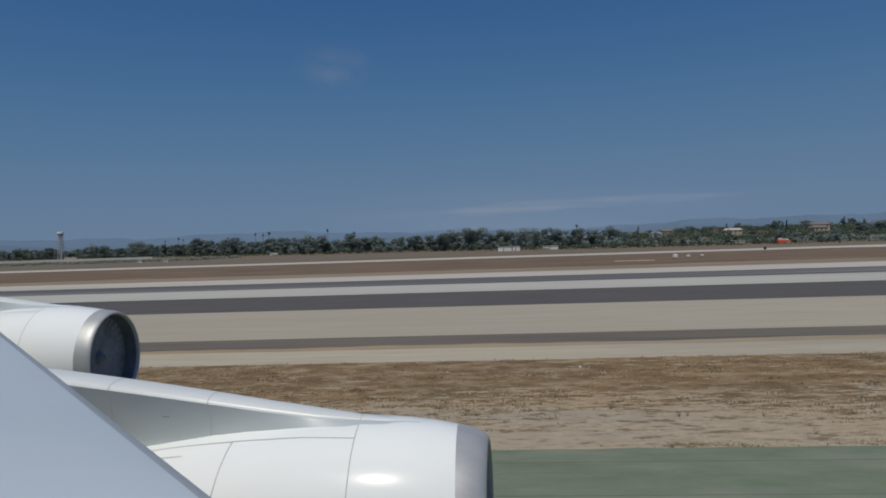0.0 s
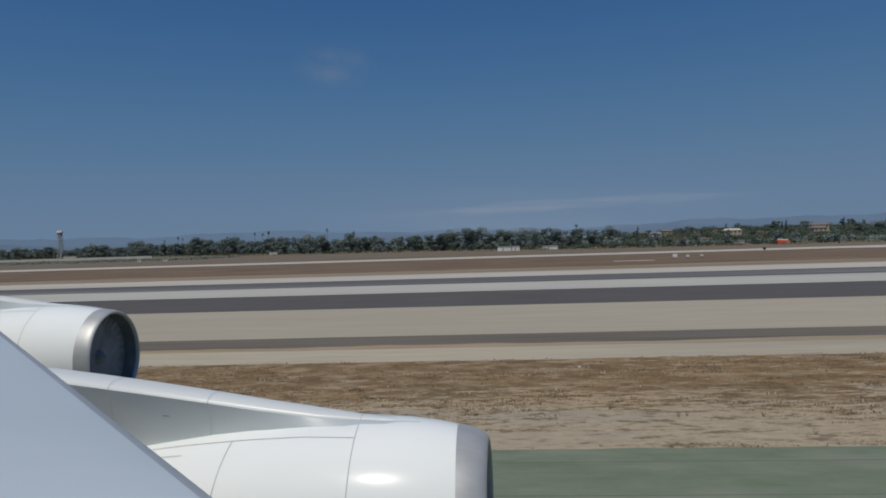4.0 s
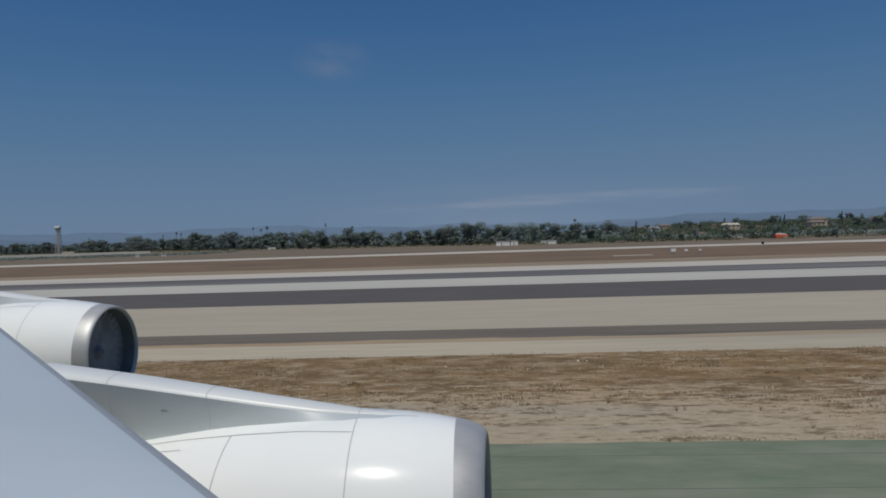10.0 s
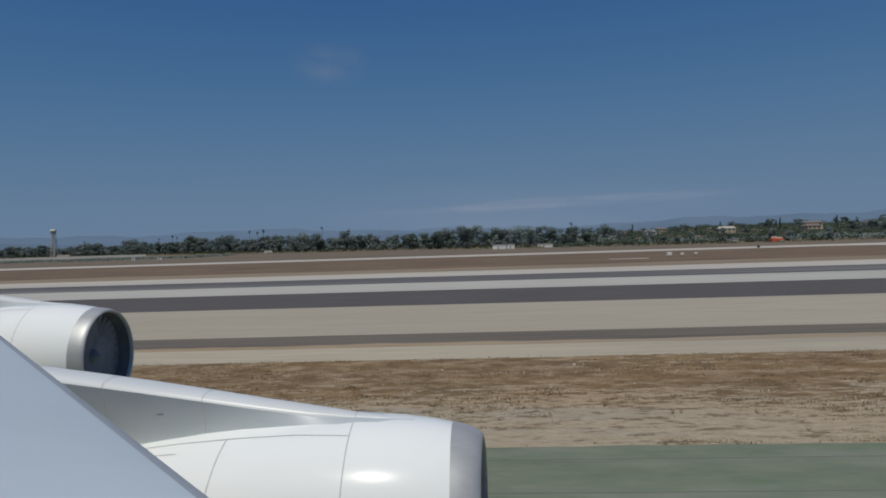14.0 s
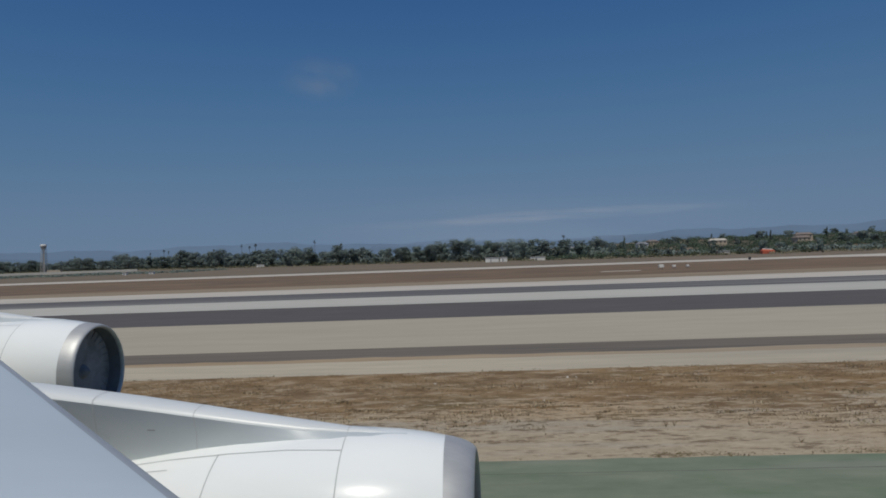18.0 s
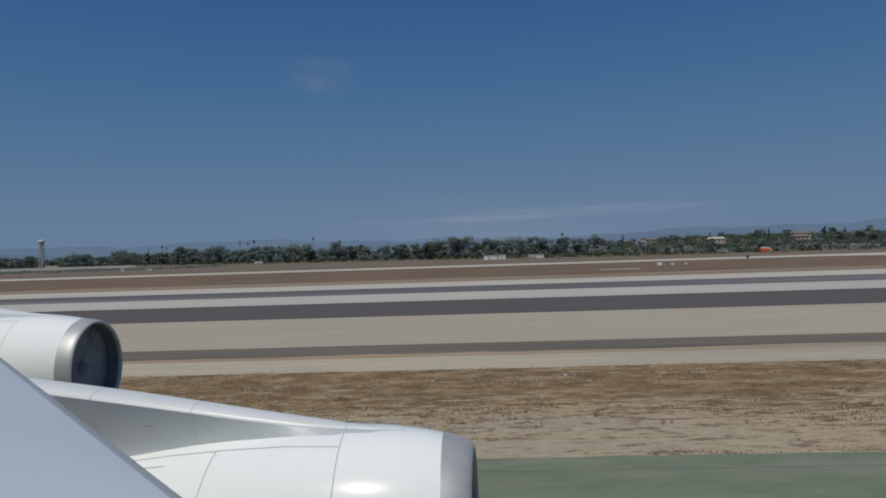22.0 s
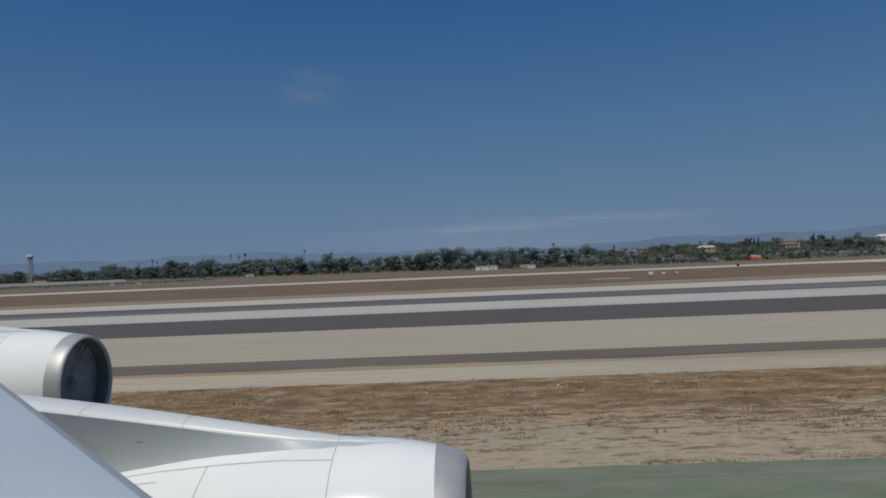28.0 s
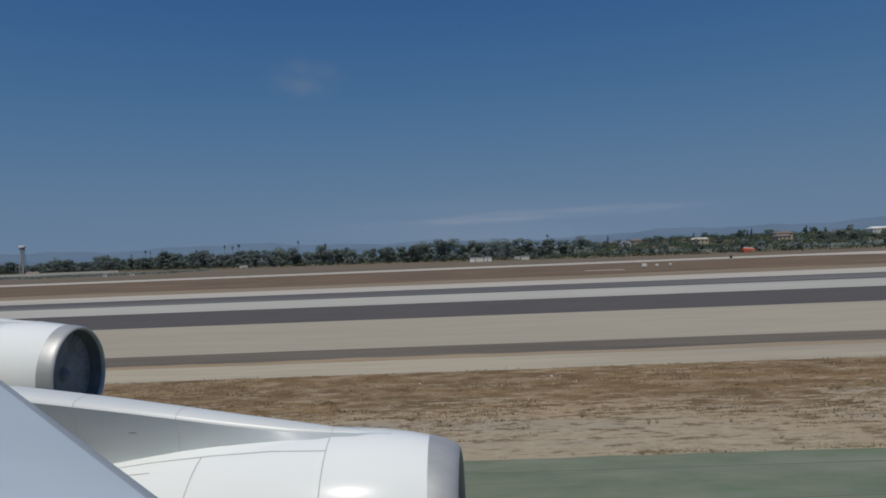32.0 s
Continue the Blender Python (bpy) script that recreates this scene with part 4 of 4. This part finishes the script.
def shed(x, y, w, d, h, label, wall_mat=M_WHITE, roof_mat=M_PAD):
    t = thing("shed", (x, y, rise(x, y)), label, "shed", "low sheds at the field edge")
    bm = new_bm()
    box(bm, -w / 2, w / 2, -d / 2, d / 2, -0.3, h)
    part("wall", bm, wall_mat, t)
    bm = new_bm()
    box(bm, -w / 2 - 0.3, w / 2 + 0.3, -d / 2 - 0.3, d / 2 + 0.3, h, h + 0.25, 0.05)
    part("roof", bm, roof_mat, t)
    bm = new_bm()
    box(bm, -w * 0.1 - 0.4, -w * 0.1 + 0.4, -d / 2 - 0.06, -d / 2 - 0.005, 0.0, min(2.0, h - 0.3))
    part("door", bm, M_STEEL, t)
    return t


shed(30.4, 420, 8.6, 4, 2.7, "small white box shed at the field edge")
shed(37.6, 420, 4.6, 4, 2.7, "small white box shed at the field edge")
shed(59.5, 425, 9.5, 4, 2.2, "long low white shed with a grey roof")
shed(-190, 640, 8, 4, 2.4, "low pale shed among the trees")
shed(168, 404, 7, 4, 2.0, "low grey-white shed beside bushes", M_PAD)


def house(x, y, w, d, h, ry, wall_mat, roof_mat, label):
    t = thing("house", (x, y, rise(x, y)), label, "house", "hillside houses")
    t.rotation_euler = (0, 0, ry)
    bm = new_bm()
    box(bm, -w / 2, w / 2, -d / 2, d / 2, -1.0, h)
    part("wall", bm, wall_mat, t)
    rv = [(-w / 2 - .5, -d / 2 - .5, h), (w / 2 + .5, -d / 2 - .5, h), (w / 2 + .5, d / 2 + .5, h), (-w / 2 - .5, d / 2 + .5, h), (-w / 2 + 1, 0, h + d * 0.22), (w / 2 - 1, 0, h + d * 0.22)]
    mesh_ob("roof", rv, [(0, 1, 5, 4), (1, 2, 5), (2, 3, 4, 5), (3, 0, 4), (3, 2, 1, 0)], roof_mat, t)
    n = max(2, int(w / 3.5))
    for k in range(n):
        cx = -w / 2 + w * (k + 0.5) / n
        bm = new_bm()
        box(bm, cx - 0.6, cx + 0.6, -d / 2 - 0.08, -d / 2 - 0.01, h - 2.1, h - 0.8)
        part("window", bm, M_GLASS, t)
    return t


house(172, 610, 9, 8, 5.0, 0.1, M_WHITE, M_STEEL, "white stucco house between hillside trees")
house(236, 600, 14, 8, 4.5, -0.1, M_BEIGE, M_CONC_FAR, "beige house with a pale flat roof on the hillside")
house(292, 565, 12, 8, 4.5, 0.2, M_BEIGE, M_ROOF, "beige house with a brown tiled roof on the hillside")
house(330, 640, 14, 9, 5.5, -0.2, M_BEIGE, M_ROOF, "tan stucco house with a tiled roof on the hillside")
house(372, 620, 11, 8, 5.0, 0.0, M_WHITE, M_ROOF, "white house with a tiled roof on the hillside")
house(420, 640, 18, 9, 6.5, 0.1, M_WHITE, M_WHITE, "white flat-roofed two-storey house above dark bushes")
house(205, 700, 10, 8, 5.0, 0.3, M_BEIGE, M_ROOF, "beige house half hidden by hillside trees")
house(112, 640, 9, 7, 4.5, 0.0, M_WHITE, M_STEEL, "small white house behind the tree line")
house(355, 500, 14, 6, 2.6, 0.0, M_BEIGE, M_CONC_FAR, "long low beige building at the field edge")


def orange_tent(x, y):
    t = thing("orange_tent", (x, y, rise(x, y)), "bright orange tent shelter with a pale roof edge", "shelter")
    vs = [(-4, -2, 0), (4, -2, 0), (4, 2, 0), (-4, 2, 0), (-4, -2, 2.0), (4, -2, 1.6), (4, 2, 1.6), (-4, 2, 2.0), (-3.2, 0, 3.1), (3.4, 0, 2.4)]
    mesh_ob("canopy", vs, [(0, 1, 5, 4), (1, 2, 6, 5), (2, 3, 7, 6), (3, 0, 4, 7), (4, 5, 9, 8), (6, 7, 8, 9), (5, 6, 9), (7, 4, 8)], M_ORANGE, t)
    bm = new_bm()
    tube(bm, (-3.3, 0, 3.1), (3.4, 0, 2.4), 0.25, seg=6)
    part("ridge_cover", bm, M_WHITE, t, "pale ridge cover")
    return t


orange_tent(183, 378).scale = (0.85, 0.8, 0.9)


def lamp_box(x, y, s, label):
    """A white light housing on short legs, as used for approach slope lights."""
    t = thing("approach_light", (x, y, 0), label, "airfield light", "slope indicator lights")
    bm = new_bm()
    box(bm, -0.6 * s, 0.6 * s, -0.5 * s, 0.5 * s, 0.35, 0.35 + 0.8 * s, 0.05)
    part("housing", bm, M_WHITE, t)
    bm = new_bm()
    box(bm, -0.45 * s, 0.45 * s, -0.5 * s - 0.05, -0.5 * s - 0.005, 0.45, 0.25 + 0.8 * s)
    part("lens_panel", bm, M_WHITE, t)
    for sx in (-1, 1):
        bm = new_bm()
        tube(bm, (sx * 0.4 * s, 0, -0.05), (sx * 0.4 * s, 0, 0.36), 0.05)
        part("leg", bm, M_STEEL, t)
    return t


shed(-205, 415, 2.4, 2, 1.6, "small pale utility box in the field")
shed(-190, 420, 3.0, 2, 1.3, "small pale utility box in the field")
lamp_box(69, 180, 1.05, "white box light unit on legs in dry grass")
lamp_box(73, 182, 0.7, "small white box light unit in dry grass")
lamp_box(77.3, 184, 0.6, "small white box light unit in dry grass")
slab("light_pad", 52, 62, 172.5, 175.5, 0.05, M_CONC_FAR, "pale concrete strip in brown grass", 4)


def marker_sign(x, y, w, h, label="small dark guidance sign seen from behind"):
    t = thing("marker_sign", (x, y, 0), label, "sign", "runway marker signs")
    bm = new_bm()
    box(bm, -w / 2, w / 2, -0.12, 0.12, 0.25, h, 0.03)
    part("panel", bm, M_BLACK, t)
    for s in (-1, 1):
        bm = new_bm()
        tube(bm, (s * w * 0.3, 0, -0.05), (s * w * 0.3, 0, 0.26), 0.04, seg=6)
        part("leg", bm, M_STEEL, t)
    bm = new_bm()
    box(bm, -w / 2 - 0.2, w / 2 + 0.2, -0.4, 0.4, -0.05, 0.03)
    part("footing", bm, M_PAD, t)
    return t


marker_sign(118, 243, 0.9, 1.2)
marker_sign(-94, 62.4, 0.65, 1.3)
marker_sign(-65, 67, 0.7, 1.35)
marker_sign(200, 128, 0.7, 1.2)

# ---- signs and covers on the verge ----


def taxi_sign(x, y, turn, label):
    t = thing("taxiway_sign", (x, y, 0.0), label, "sign", "taxiway guidance signs")
    t.rotation_euler = (0, 0, turn)
    bm = new_bm()
    box(bm, -1.15, 1.15, -1.9, 1.6, -0.15, 0.045, 0.01)
    pad = part("concrete_pad", bm, M_PAD, t, "pale concrete pad")
    bm = new_bm()
    box(bm, -1.15, 1.15, -1.9, -1.62, 0.045, 0.053)
    part("painted_edge", bm, M_WHITE_LINE, pad, "bright white painted edge")
    # the cross-section bulges at mid height and narrows to a blunt crown
    prof = [(-0.13, 0.14), (-0.185, 0.32), (-0.205, 0.58), (-0.185, 0.86), (-0.13, 1.06), (-0.06, 1.17), (0, 1.2)]
    prof += [(-a, z) for a, z in prof[-2::-1]]
    n = len(prof)
    vs = [(a, yy, z) for yy in (-1.1, 1.0) for a, z in prof]
    fs = [(k, k + 1, n + k + 1, n + k) for k in range(n - 1)] + [(0, n, 2 * n - 1, n - 1)]
    mesh_ob("housing", vs, fs, M_BLACK, t, "dark rounded sign housing", True)
    for y0, y1 in ((-1.16, -1.08), (0.98, 1.06)):
        big = [(a * 1.14, 0.13 + (z - 0.14) * 1.05) for a, z in prof]
        vs = [(a, yy, z) for yy in (y0, y1) for a, z in big]
        fs = [(k, n + k, n + (k + 1) % n, (k + 1) % n) for k in range(n)] + [tuple(range(n)), tuple(range(2 * n - 1, n - 1, -1))]
        cap = mesh_ob("end_cap", vs, fs, M_BLACK, t, "black lens-shaped end cap")
        bm = new_bm()
        s = -1 if y0 < 0 else 1
        box(bm, -0.055, 0.055, min(y0 if s < 0 else y1, (y0 if s < 0 else y1) + s * 0.006), max(y0 if s < 0 else y1, (y0 if s < 0 else y1) + s * 0.006), 0.86, 0.94)
        part("label_plate", bm, M_WHITE, cap, "small white label plate")
    for s in (-1, 1):
        for y0, y1, mat, lab in ((-1.05, 0.42, M_SIGN_YELLOW, "yellow sign face"), (0.45, 0.95, M_BLACK, "black sign face")):
            bm = new_bm()
            box(bm, s * 0.203 - 0.015, s * 0.203 + 0.015, y0, y1, 0.3, 0.9, 0.006)
            face = part("face", bm, mat, t, lab)
            count = 3 if mat is M_SIGN_YELLOW else 1
            for k in range(count):
                bm = new_bm()
                yy = y0 + 0.12 + 0.47 * k
                box(bm, s * 0.22 - 0.004, s * 0.22 + 0.004, yy, yy + 0.25, 0.43, 0.78)
                part("bar", bm, M_BLACK if mat is M_SIGN_YELLOW else M_SIGN_YELLOW, face)
    for yy in (-0.9, 0.0, 0.8):
        bm = new_bm()
        tube(bm, (0, yy, 0.04), (0, yy, 0.16), 0.06, seg=8)
        leg = part("mounting_leg", bm, M_STEEL, t)
        bm = new_bm()
        box(bm, -0.12, 0.12, yy - 0.12, yy + 0.12, 0.044, 0.06, 0.005)
        part("base_plate", bm, M_STEEL, leg)
    return t


taxi_sign(-91.3, 22.8, 0.25, "black-framed yellow taxiway sign on a pale concrete pad")
taxi_sign(96, 22.6, 0.12, "black-framed yellow taxiway sign on a pale concrete pad")


def board_sign(x, y):
    t = thing("board_sign", (x, y, 0), "long dark plain guidance board seen from behind", "sign")
    bm = new_bm()
    box(bm, -1.95, 1.95, -0.12, 0.1, 0.22, 1.0, 0.025)
    board = part("board", bm, M_BLACK, t)
    for k in range(3):
        bm = new_bm()
        xx = -0.975 + 0.975 * k
        box(bm, xx - 0.012, xx + 0.012, -0.128, -0.119, 0.25, 0.97)
        part("panel_joint", bm, M_STEEL, board)
    bm = new_bm()
    box(bm, -2.0, 2.0, -0.15, 0.13, 0.985, 1.03, 0.012)
    part("cap_rail", bm, M_STEEL, board)
    for k in range(8):
        xx = -1.7 + k * 0.486
        bm = new_bm()
        tube(bm, (xx, 0, 0.02), (xx, 0, 0.23), 0.045, seg=8)
        leg = part("leg", bm, M_IRON, t)
        bm = new_bm()
        box(bm, xx - 0.09, xx + 0.09, -0.09, 0.09, 0.028, 0.045)
        part("base_plate", bm, M_STEEL, leg)
    bm = new_bm()
    box(bm, -2.4, 2.4, -0.75, 0.75, -0.15, 0.03, 0.01)
    part("concrete_pad", bm, M_PAD, t, "pale flat concrete pad")
    return t


board_sign(-102, 32.6)


def manhole(x, y, r, pad, z=0.0):
    t = thing("manhole", (x, y, z), "round rusty iron cover in a concrete pad", "manhole", "manholes")
    bm = new_bm()
    box(bm, -pad, pad, -pad * 0.8, pad * 0.8, -0.1, 0.035)
    part("collar", bm, M_CONC_SHOULDER, t)
    bm = new_bm()
    tube(bm, (0, 0, 0.0), (0, 0, 0.05), r, seg=24)
    part("cover", bm, M_IRON, t, "rusty iron cover")
    return t


manhole(-85.5, 21.0, 0.45, 0.75)
manhole(-26.5, 36.0, 0.5, 0.56, 0.01)
manhole(-54, 36.0, 0.5, 0.56, 0.01)
for x, y in ((86.5, 28.3), (80, 24.6)):
    slab("concrete_cover", x - 0.9, x + 0.9, y - 0.5, y + 0.5, 0.06, M_PAD, "pale square concrete cover in the dirt", 2)
for x0, x1, y0, y1 in ((-108, -104, 56.5, 57.0), (-104, -98, 60.5, 61.0)):
    slab("yellow_line", x0, x1, y0, y1, 0.03, M_YELLOW, "faded yellow taxiway marking", 4)
for x0, y0, x1, y1 in ((-99, 71, -96, 66.5), (-94.5, 66.5, -92.5, 71)):
    vs = [(x0, y0, 0.03), (x0 + 0.9, y0, 0.03), (x1 + 0.9, y1, 0.03), (x1, y1, 0.03)]
    tagged(mesh_ob("yellow_chevron", vs, [(0, 1, 2, 3)], M_YELLOW), "bright yellow chevron stripe on dark asphalt", "marking", kind="structure")


def checker_hut(x, y):
    t = thing("equipment_hut", (x, y, 0), "white and dark chequered airfield equipment hut", "hut")
    bm = new_bm()
    box(bm, -3, 3, -1.5, 1.5, 0.0, 2.8, 0.04)
    part("body", bm, M_WHITE, t)
    for i in range(6):
        for j in range(3):
            if (i + j) % 2:
                bm = new_bm()
                box(bm, -3 + i, -2 + i, -1.53, -1.505, 0.1 + j * 0.9, 1.0 + j * 0.9)
                part("dark_square", bm, M_RED, t)
    bm = new_bm()
    box(bm, -3.2, 3.2, -1.7, 1.7, 2.8, 2.95)
    part("roof", bm, M_WHITE, t)
    return t


checker_hut(240, 150)


def lattice_mast(x, y, h):
    t = thing("lattice_mast", (x, y, 0), "thin red and white lattice antenna mast", "mast")
    for k in range(6):
        z0, z1 = h * k / 6, h * (k + 1) / 6
        bm = new_bm()
        for sx, sy in ((-1, -1), (1, -1), (0, 1)):
            tube(bm, (sx * 0.7, sy * 0.5, z0), (sx * 0.7, sy * 0.5, z1), 0.08, seg=5)
        tube(bm, (-0.7, -0.5, z0), (0.7, -0.5, z1), 0.05, seg=5)
        tube(bm, (0.7, -0.5, z0), (0, 0.5, z1), 0.05, seg=5)
        part("section", bm, M_RED if k % 2 else M_WHITE, t)
    return t


lattice_mast(258, 160, 13)
lattice_mast(261, 160, 13)

# terminal-like tower block by the west end
blk = thing("tower_block", (-640, 700, 0), "grey stepped concrete block with a dark flat top", "building")
bm = new_bm()
vs = box(bm, -18, 18, -12, 12, -0.3, 22)
for p in vs:
    if p.co.z > 10:
        p.co.x *= 0.72
part("body", bm, M_BEIGE, blk)
bm = new_bm()
box(bm, -16, 16, -11, 11, 22, 27, 0.3)
part("top_floor", bm, M_BLACK, blk, "dark top floor")
for k in range(6):
    bm = new_bm()
    box(bm, -12 + 4.2 * k, -10 + 4.2 * k, -12.1, -12.0, 3, 6)
    part("window", bm, M_GLASS, blk)

# ---- verge plants and litter ----


def tufts(name, spots, mat, label, blades=14):
    """Tufts of thin dead blades, joined."""
    r2 = random.Random(23)
    vs, fs = [], []
    for x, y, w, h in spots:
        for _ in range(blades):
            a = r2.uniform(0, 6.28)
            ox, oy = r2.gauss(0, 1) * w * 1.6, r2.uniform(-w, w) * 0.45
            lean = r2.uniform(0.1, 0.8)
            b0 = Vector((x + ox, y + oy, -0.01))
            tip = b0 + Vector((math.cos(a) * lean * h, math.sin(a) * lean * h, h * r2.uniform(0.5, 1.0)))
            s = Vector((-math.sin(a), math.cos(a), 0)) * min(w, 0.3) * r2.uniform(0.06, 0.2)
            i = len(vs)
            vs += [b0 - s, b0 + s, tip + s * 0.3, tip - s * 0.3]
            fs.append((i, i + 1, i + 2, i + 3))
    ob = mesh_ob(name, vs, fs, mat)
    return tagged(ob, label, "grass", kind="stuff")


rg = random.Random(31)


def density(x, y):
    return noise.noise(Vector((x * 0.13, y * 0.35, 3.1))) + 0.5 * noise.noise(Vector((x * 0.5, y * 1.1, 9.0)))


def in_reach(x, y):
    return abs(x - SEAT) < y * 0.82 + 3


# matted grass on the far half, in shreds that run along the taxiway
field, shreds, clumps, straw = [], [], [], []
for _ in range(4200):
    x, y = SEAT + rg.uniform(-32, 32), rg.triangular(23.5, 33.5, 32.5)
    if in_reach(x, y) and density(x, y) > 0.3 - 0.55 * (y - 24) / 9:
        field.append((x, y, rg.uniform(0.2, 0.5), rg.uniform(0.012, 0.04)))
for _ in range(700):
    x, y = SEAT + rg.uniform(-32, 32), rg.triangular(20.8, 33.0, 25.0)
    if not in_reach(x, y) or density(x * 0.8 - 30, y * 1.2) < -0.15:
        continue
    n, run = rg.randint(4, 14), rg.uniform(0.2, 1.5)
    for _ in range(n):
        shreds.append((x + rg.gauss(0, run * 0.5), y + rg.gauss(0, 0.05), rg.uniform(0.06, 0.2), rg.uniform(0.015, 0.05)))
for _ in range(11000):
    x, y = SEAT + rg.uniform(-30, 30), rg.triangular(20.2, 31.5, 23.0)
    if in_reach(x, y) and density(x * 1.3 + 40, y * 0.9) > 0.12 and rg.random() < 0.2:
        clumps.append((x, y, rg.uniform(0.03, 0.15) * rg.uniform(0.6, 1.3), rg.uniform(0.02, 0.085)))
mounds = []
for _ in range(2600):
    x, y = SEAT + rg.uniform(-32, 32), rg.triangular(20.6, 33.0, 25.5)
    if in_reach(x, y) and density(x * 0.9 - 70, y * 1.1) > 0.0 and rg.random() < 0.38:
        mounds.append((x, y, rg.uniform(0.05, 0.15), rg.uniform(0.04, 0.125)))
for _ in range(700):
    x, y = SEAT + rg.uniform(-32, 32), rg.uniform(22, 33)
    if in_reach(x, y) and density(x * 0.5 + 9, y * 0.5) > 0.1:
        straw.append((x, y, rg.uniform(0.1, 0.4), rg.uniform(0.05, 0.14)))
tufts("dead_grass", field, M_DRY, "dead brown grass tufts on the dirt verge", 12)
tufts("grass_shreds", shreds, M_WEED, "dark shreds of matted grass on pale dirt", 9)
tufts("dark_weeds", clumps, M_WEED_DARK, "small dark withered weeds on bare dirt", 8)
tufts("weed_mounds", mounds, M_WEED_DARK, "low rounded clumps of dead weeds on dirt", 22)
tufts("pale_straw", straw, M_STRAW, "pale dry straw on the dirt verge", 10)
edge = [(SEAT + rg.uniform(-34, 34), rg.choice((19.2, 33.62, 33.62)) + rg.gauss(0, 0.1), rg.uniform(0.06, 0.22), rg.uniform(0.03, 0.11)) for _ in range(330)]
tufts("edge_weeds", edge, M_WEED_DARK, "weeds along the pavement edges", 7)
# a few longer runs of low grass that have grown over the pavement edge
run_sp = []
for x0, x1, yy in ((5.0, 6.8, 19.2), (10.0, 17.0, 19.2), (-4.2, -1.4, 19.2)):
    for _ in range(int(9 * (x1 - x0))):
        x, q = SEAT + rg.uniform(x0, x1), rg.uniform(0.3, 1.0)
        run_sp += [(x + rg.gauss(0, 0.15), yy + 0.6 * q * rg.random(), rg.uniform(0.15, 0.4), rg.uniform(0.008, 0.03)) for _ in range(4)]
tufts("edge_grass", run_sp, M_OLIVE, "low olive grass along the green pavement edge", 10)
wide_sp = [(rg.uniform(-160, 190), rg.uniform(20, 33.5), rg.uniform(0.15, 0.4), rg.uniform(0.1, 0.25)) for _ in range(5000)]
tufts("sparse_grass", [q for q in wide_sp if abs(q[0] - SEAT) > 32], M_DRY, "sparse dead grass on the dirt verge", 5)


def dry_shrub(x, y, w, h, mat, label):
    r2 = random.Random(int(x * 10 + y))
    t = thing("shrub", (x, y, 0), label, "shrub", "verge shrubs")
    bm = new_bm()
    for k in range(7):
        a = r2.uniform(0, 6.28)
        tube(bm, (0, 0, -0.03), (math.cos(a) * w * 0.6, math.sin(a) * w * 0.6, h * r2.uniform(0.5, 0.9)), 0.014, 0.004, 5)
    part("stems", bm, M_BARK, t)
    blobs = [((r2.uniform(-w, w) * 0.6, r2.uniform(-w, w) * 0.5, h * r2.uniform(0.3, 0.7)), (w * 0.45, w * 0.4, h * 0.32)) for _ in range(5)]
    link_mesh("leaves", leaf_mesh("leaves", blobs, 220, 0.06, r2, mat), None, t)
    return t


for x, y, w, h in ((21.5 + SEAT, 31.8, 0.25, 0.22), (27.0 + SEAT, 32.2, 0.2, 0.2)):
    dry_shrub(x, y, w, h, M_WEED, "dry brown shrub on the dirt verge")
for x, y, h in ((6.2, 22.4, 0.26), (6.5, 22.5, 0.2), (8.9, 22.3, 0.22), (9.6, 20.3, 0.14), (4.2, 23.6, 0.2), (17.6, 27.0, 0.3)):
    t = thing("dry_weed", (SEAT + x, y, 0), "single dry dark weed stalk on the dirt verge", "weed", "dry weed stalks")
    for k in range(5):
        bm = new_bm()
        ang = 1.3 * k + x
        tube(bm, (0, 0, -0.02), (math.cos(ang) * 0.09, math.sin(ang) * 0.09, h * (0.7 + 0.07 * k)), 0.009, 0.004, 5)
        part("stalk", bm, M_WEED, t)
for x, y, w, h in ((116, 23.5, 0.9, 0.5), (118, 23.8, 0.8, 0.45), (119.6, 24.2, 0.6, 0.5)):
    dry_shrub(x, y, w, h, M_BUSH, "low green shrub on the dirt verge")

for x, y, big in ((4.2, 31.4, 1.5), (4.6, 31.3, 1.0), (7.4, 30.6, 0.8), (-2.0, 30.6, 1.3), (2.6, 26.6, 0.8), (13.5, 31.0, 0.9), (6.0, 27.0, 0.7)):
    x += SEAT
    t = thing("litter", (x, y, 0.0), "scrap of pale windblown litter on dirt", "litter", "scraps of litter")
    a, w = rg.uniform(0, 3), 0.06 * big
    vs = [(-w, -w * 0.6, 0), (w, -w * 0.5, 0.01), (w * 0.8, w * 0.6, 0.05), (-w * 0.7, w * 0.5, 0.03), (0, 0, 0.07)]
    mesh_ob("sheet", vs, [(0, 1, 4), (1, 2, 4), (2, 3, 4), (3, 0, 4), (3, 2, 1, 0)], M_PAPER, t)
    t.rotation_euler = (0, 0, a)

# long joints in the shoulder pavement
for y0 in (11.9, 15.6, 17.95):
    slab("pavement_joint", SEAT - 60, SEAT + 60, y0 - 0.02, y0 + 0.02, 0.0095, M_JOINT, "thin dark joint in the green pavement", 40, 0.006)
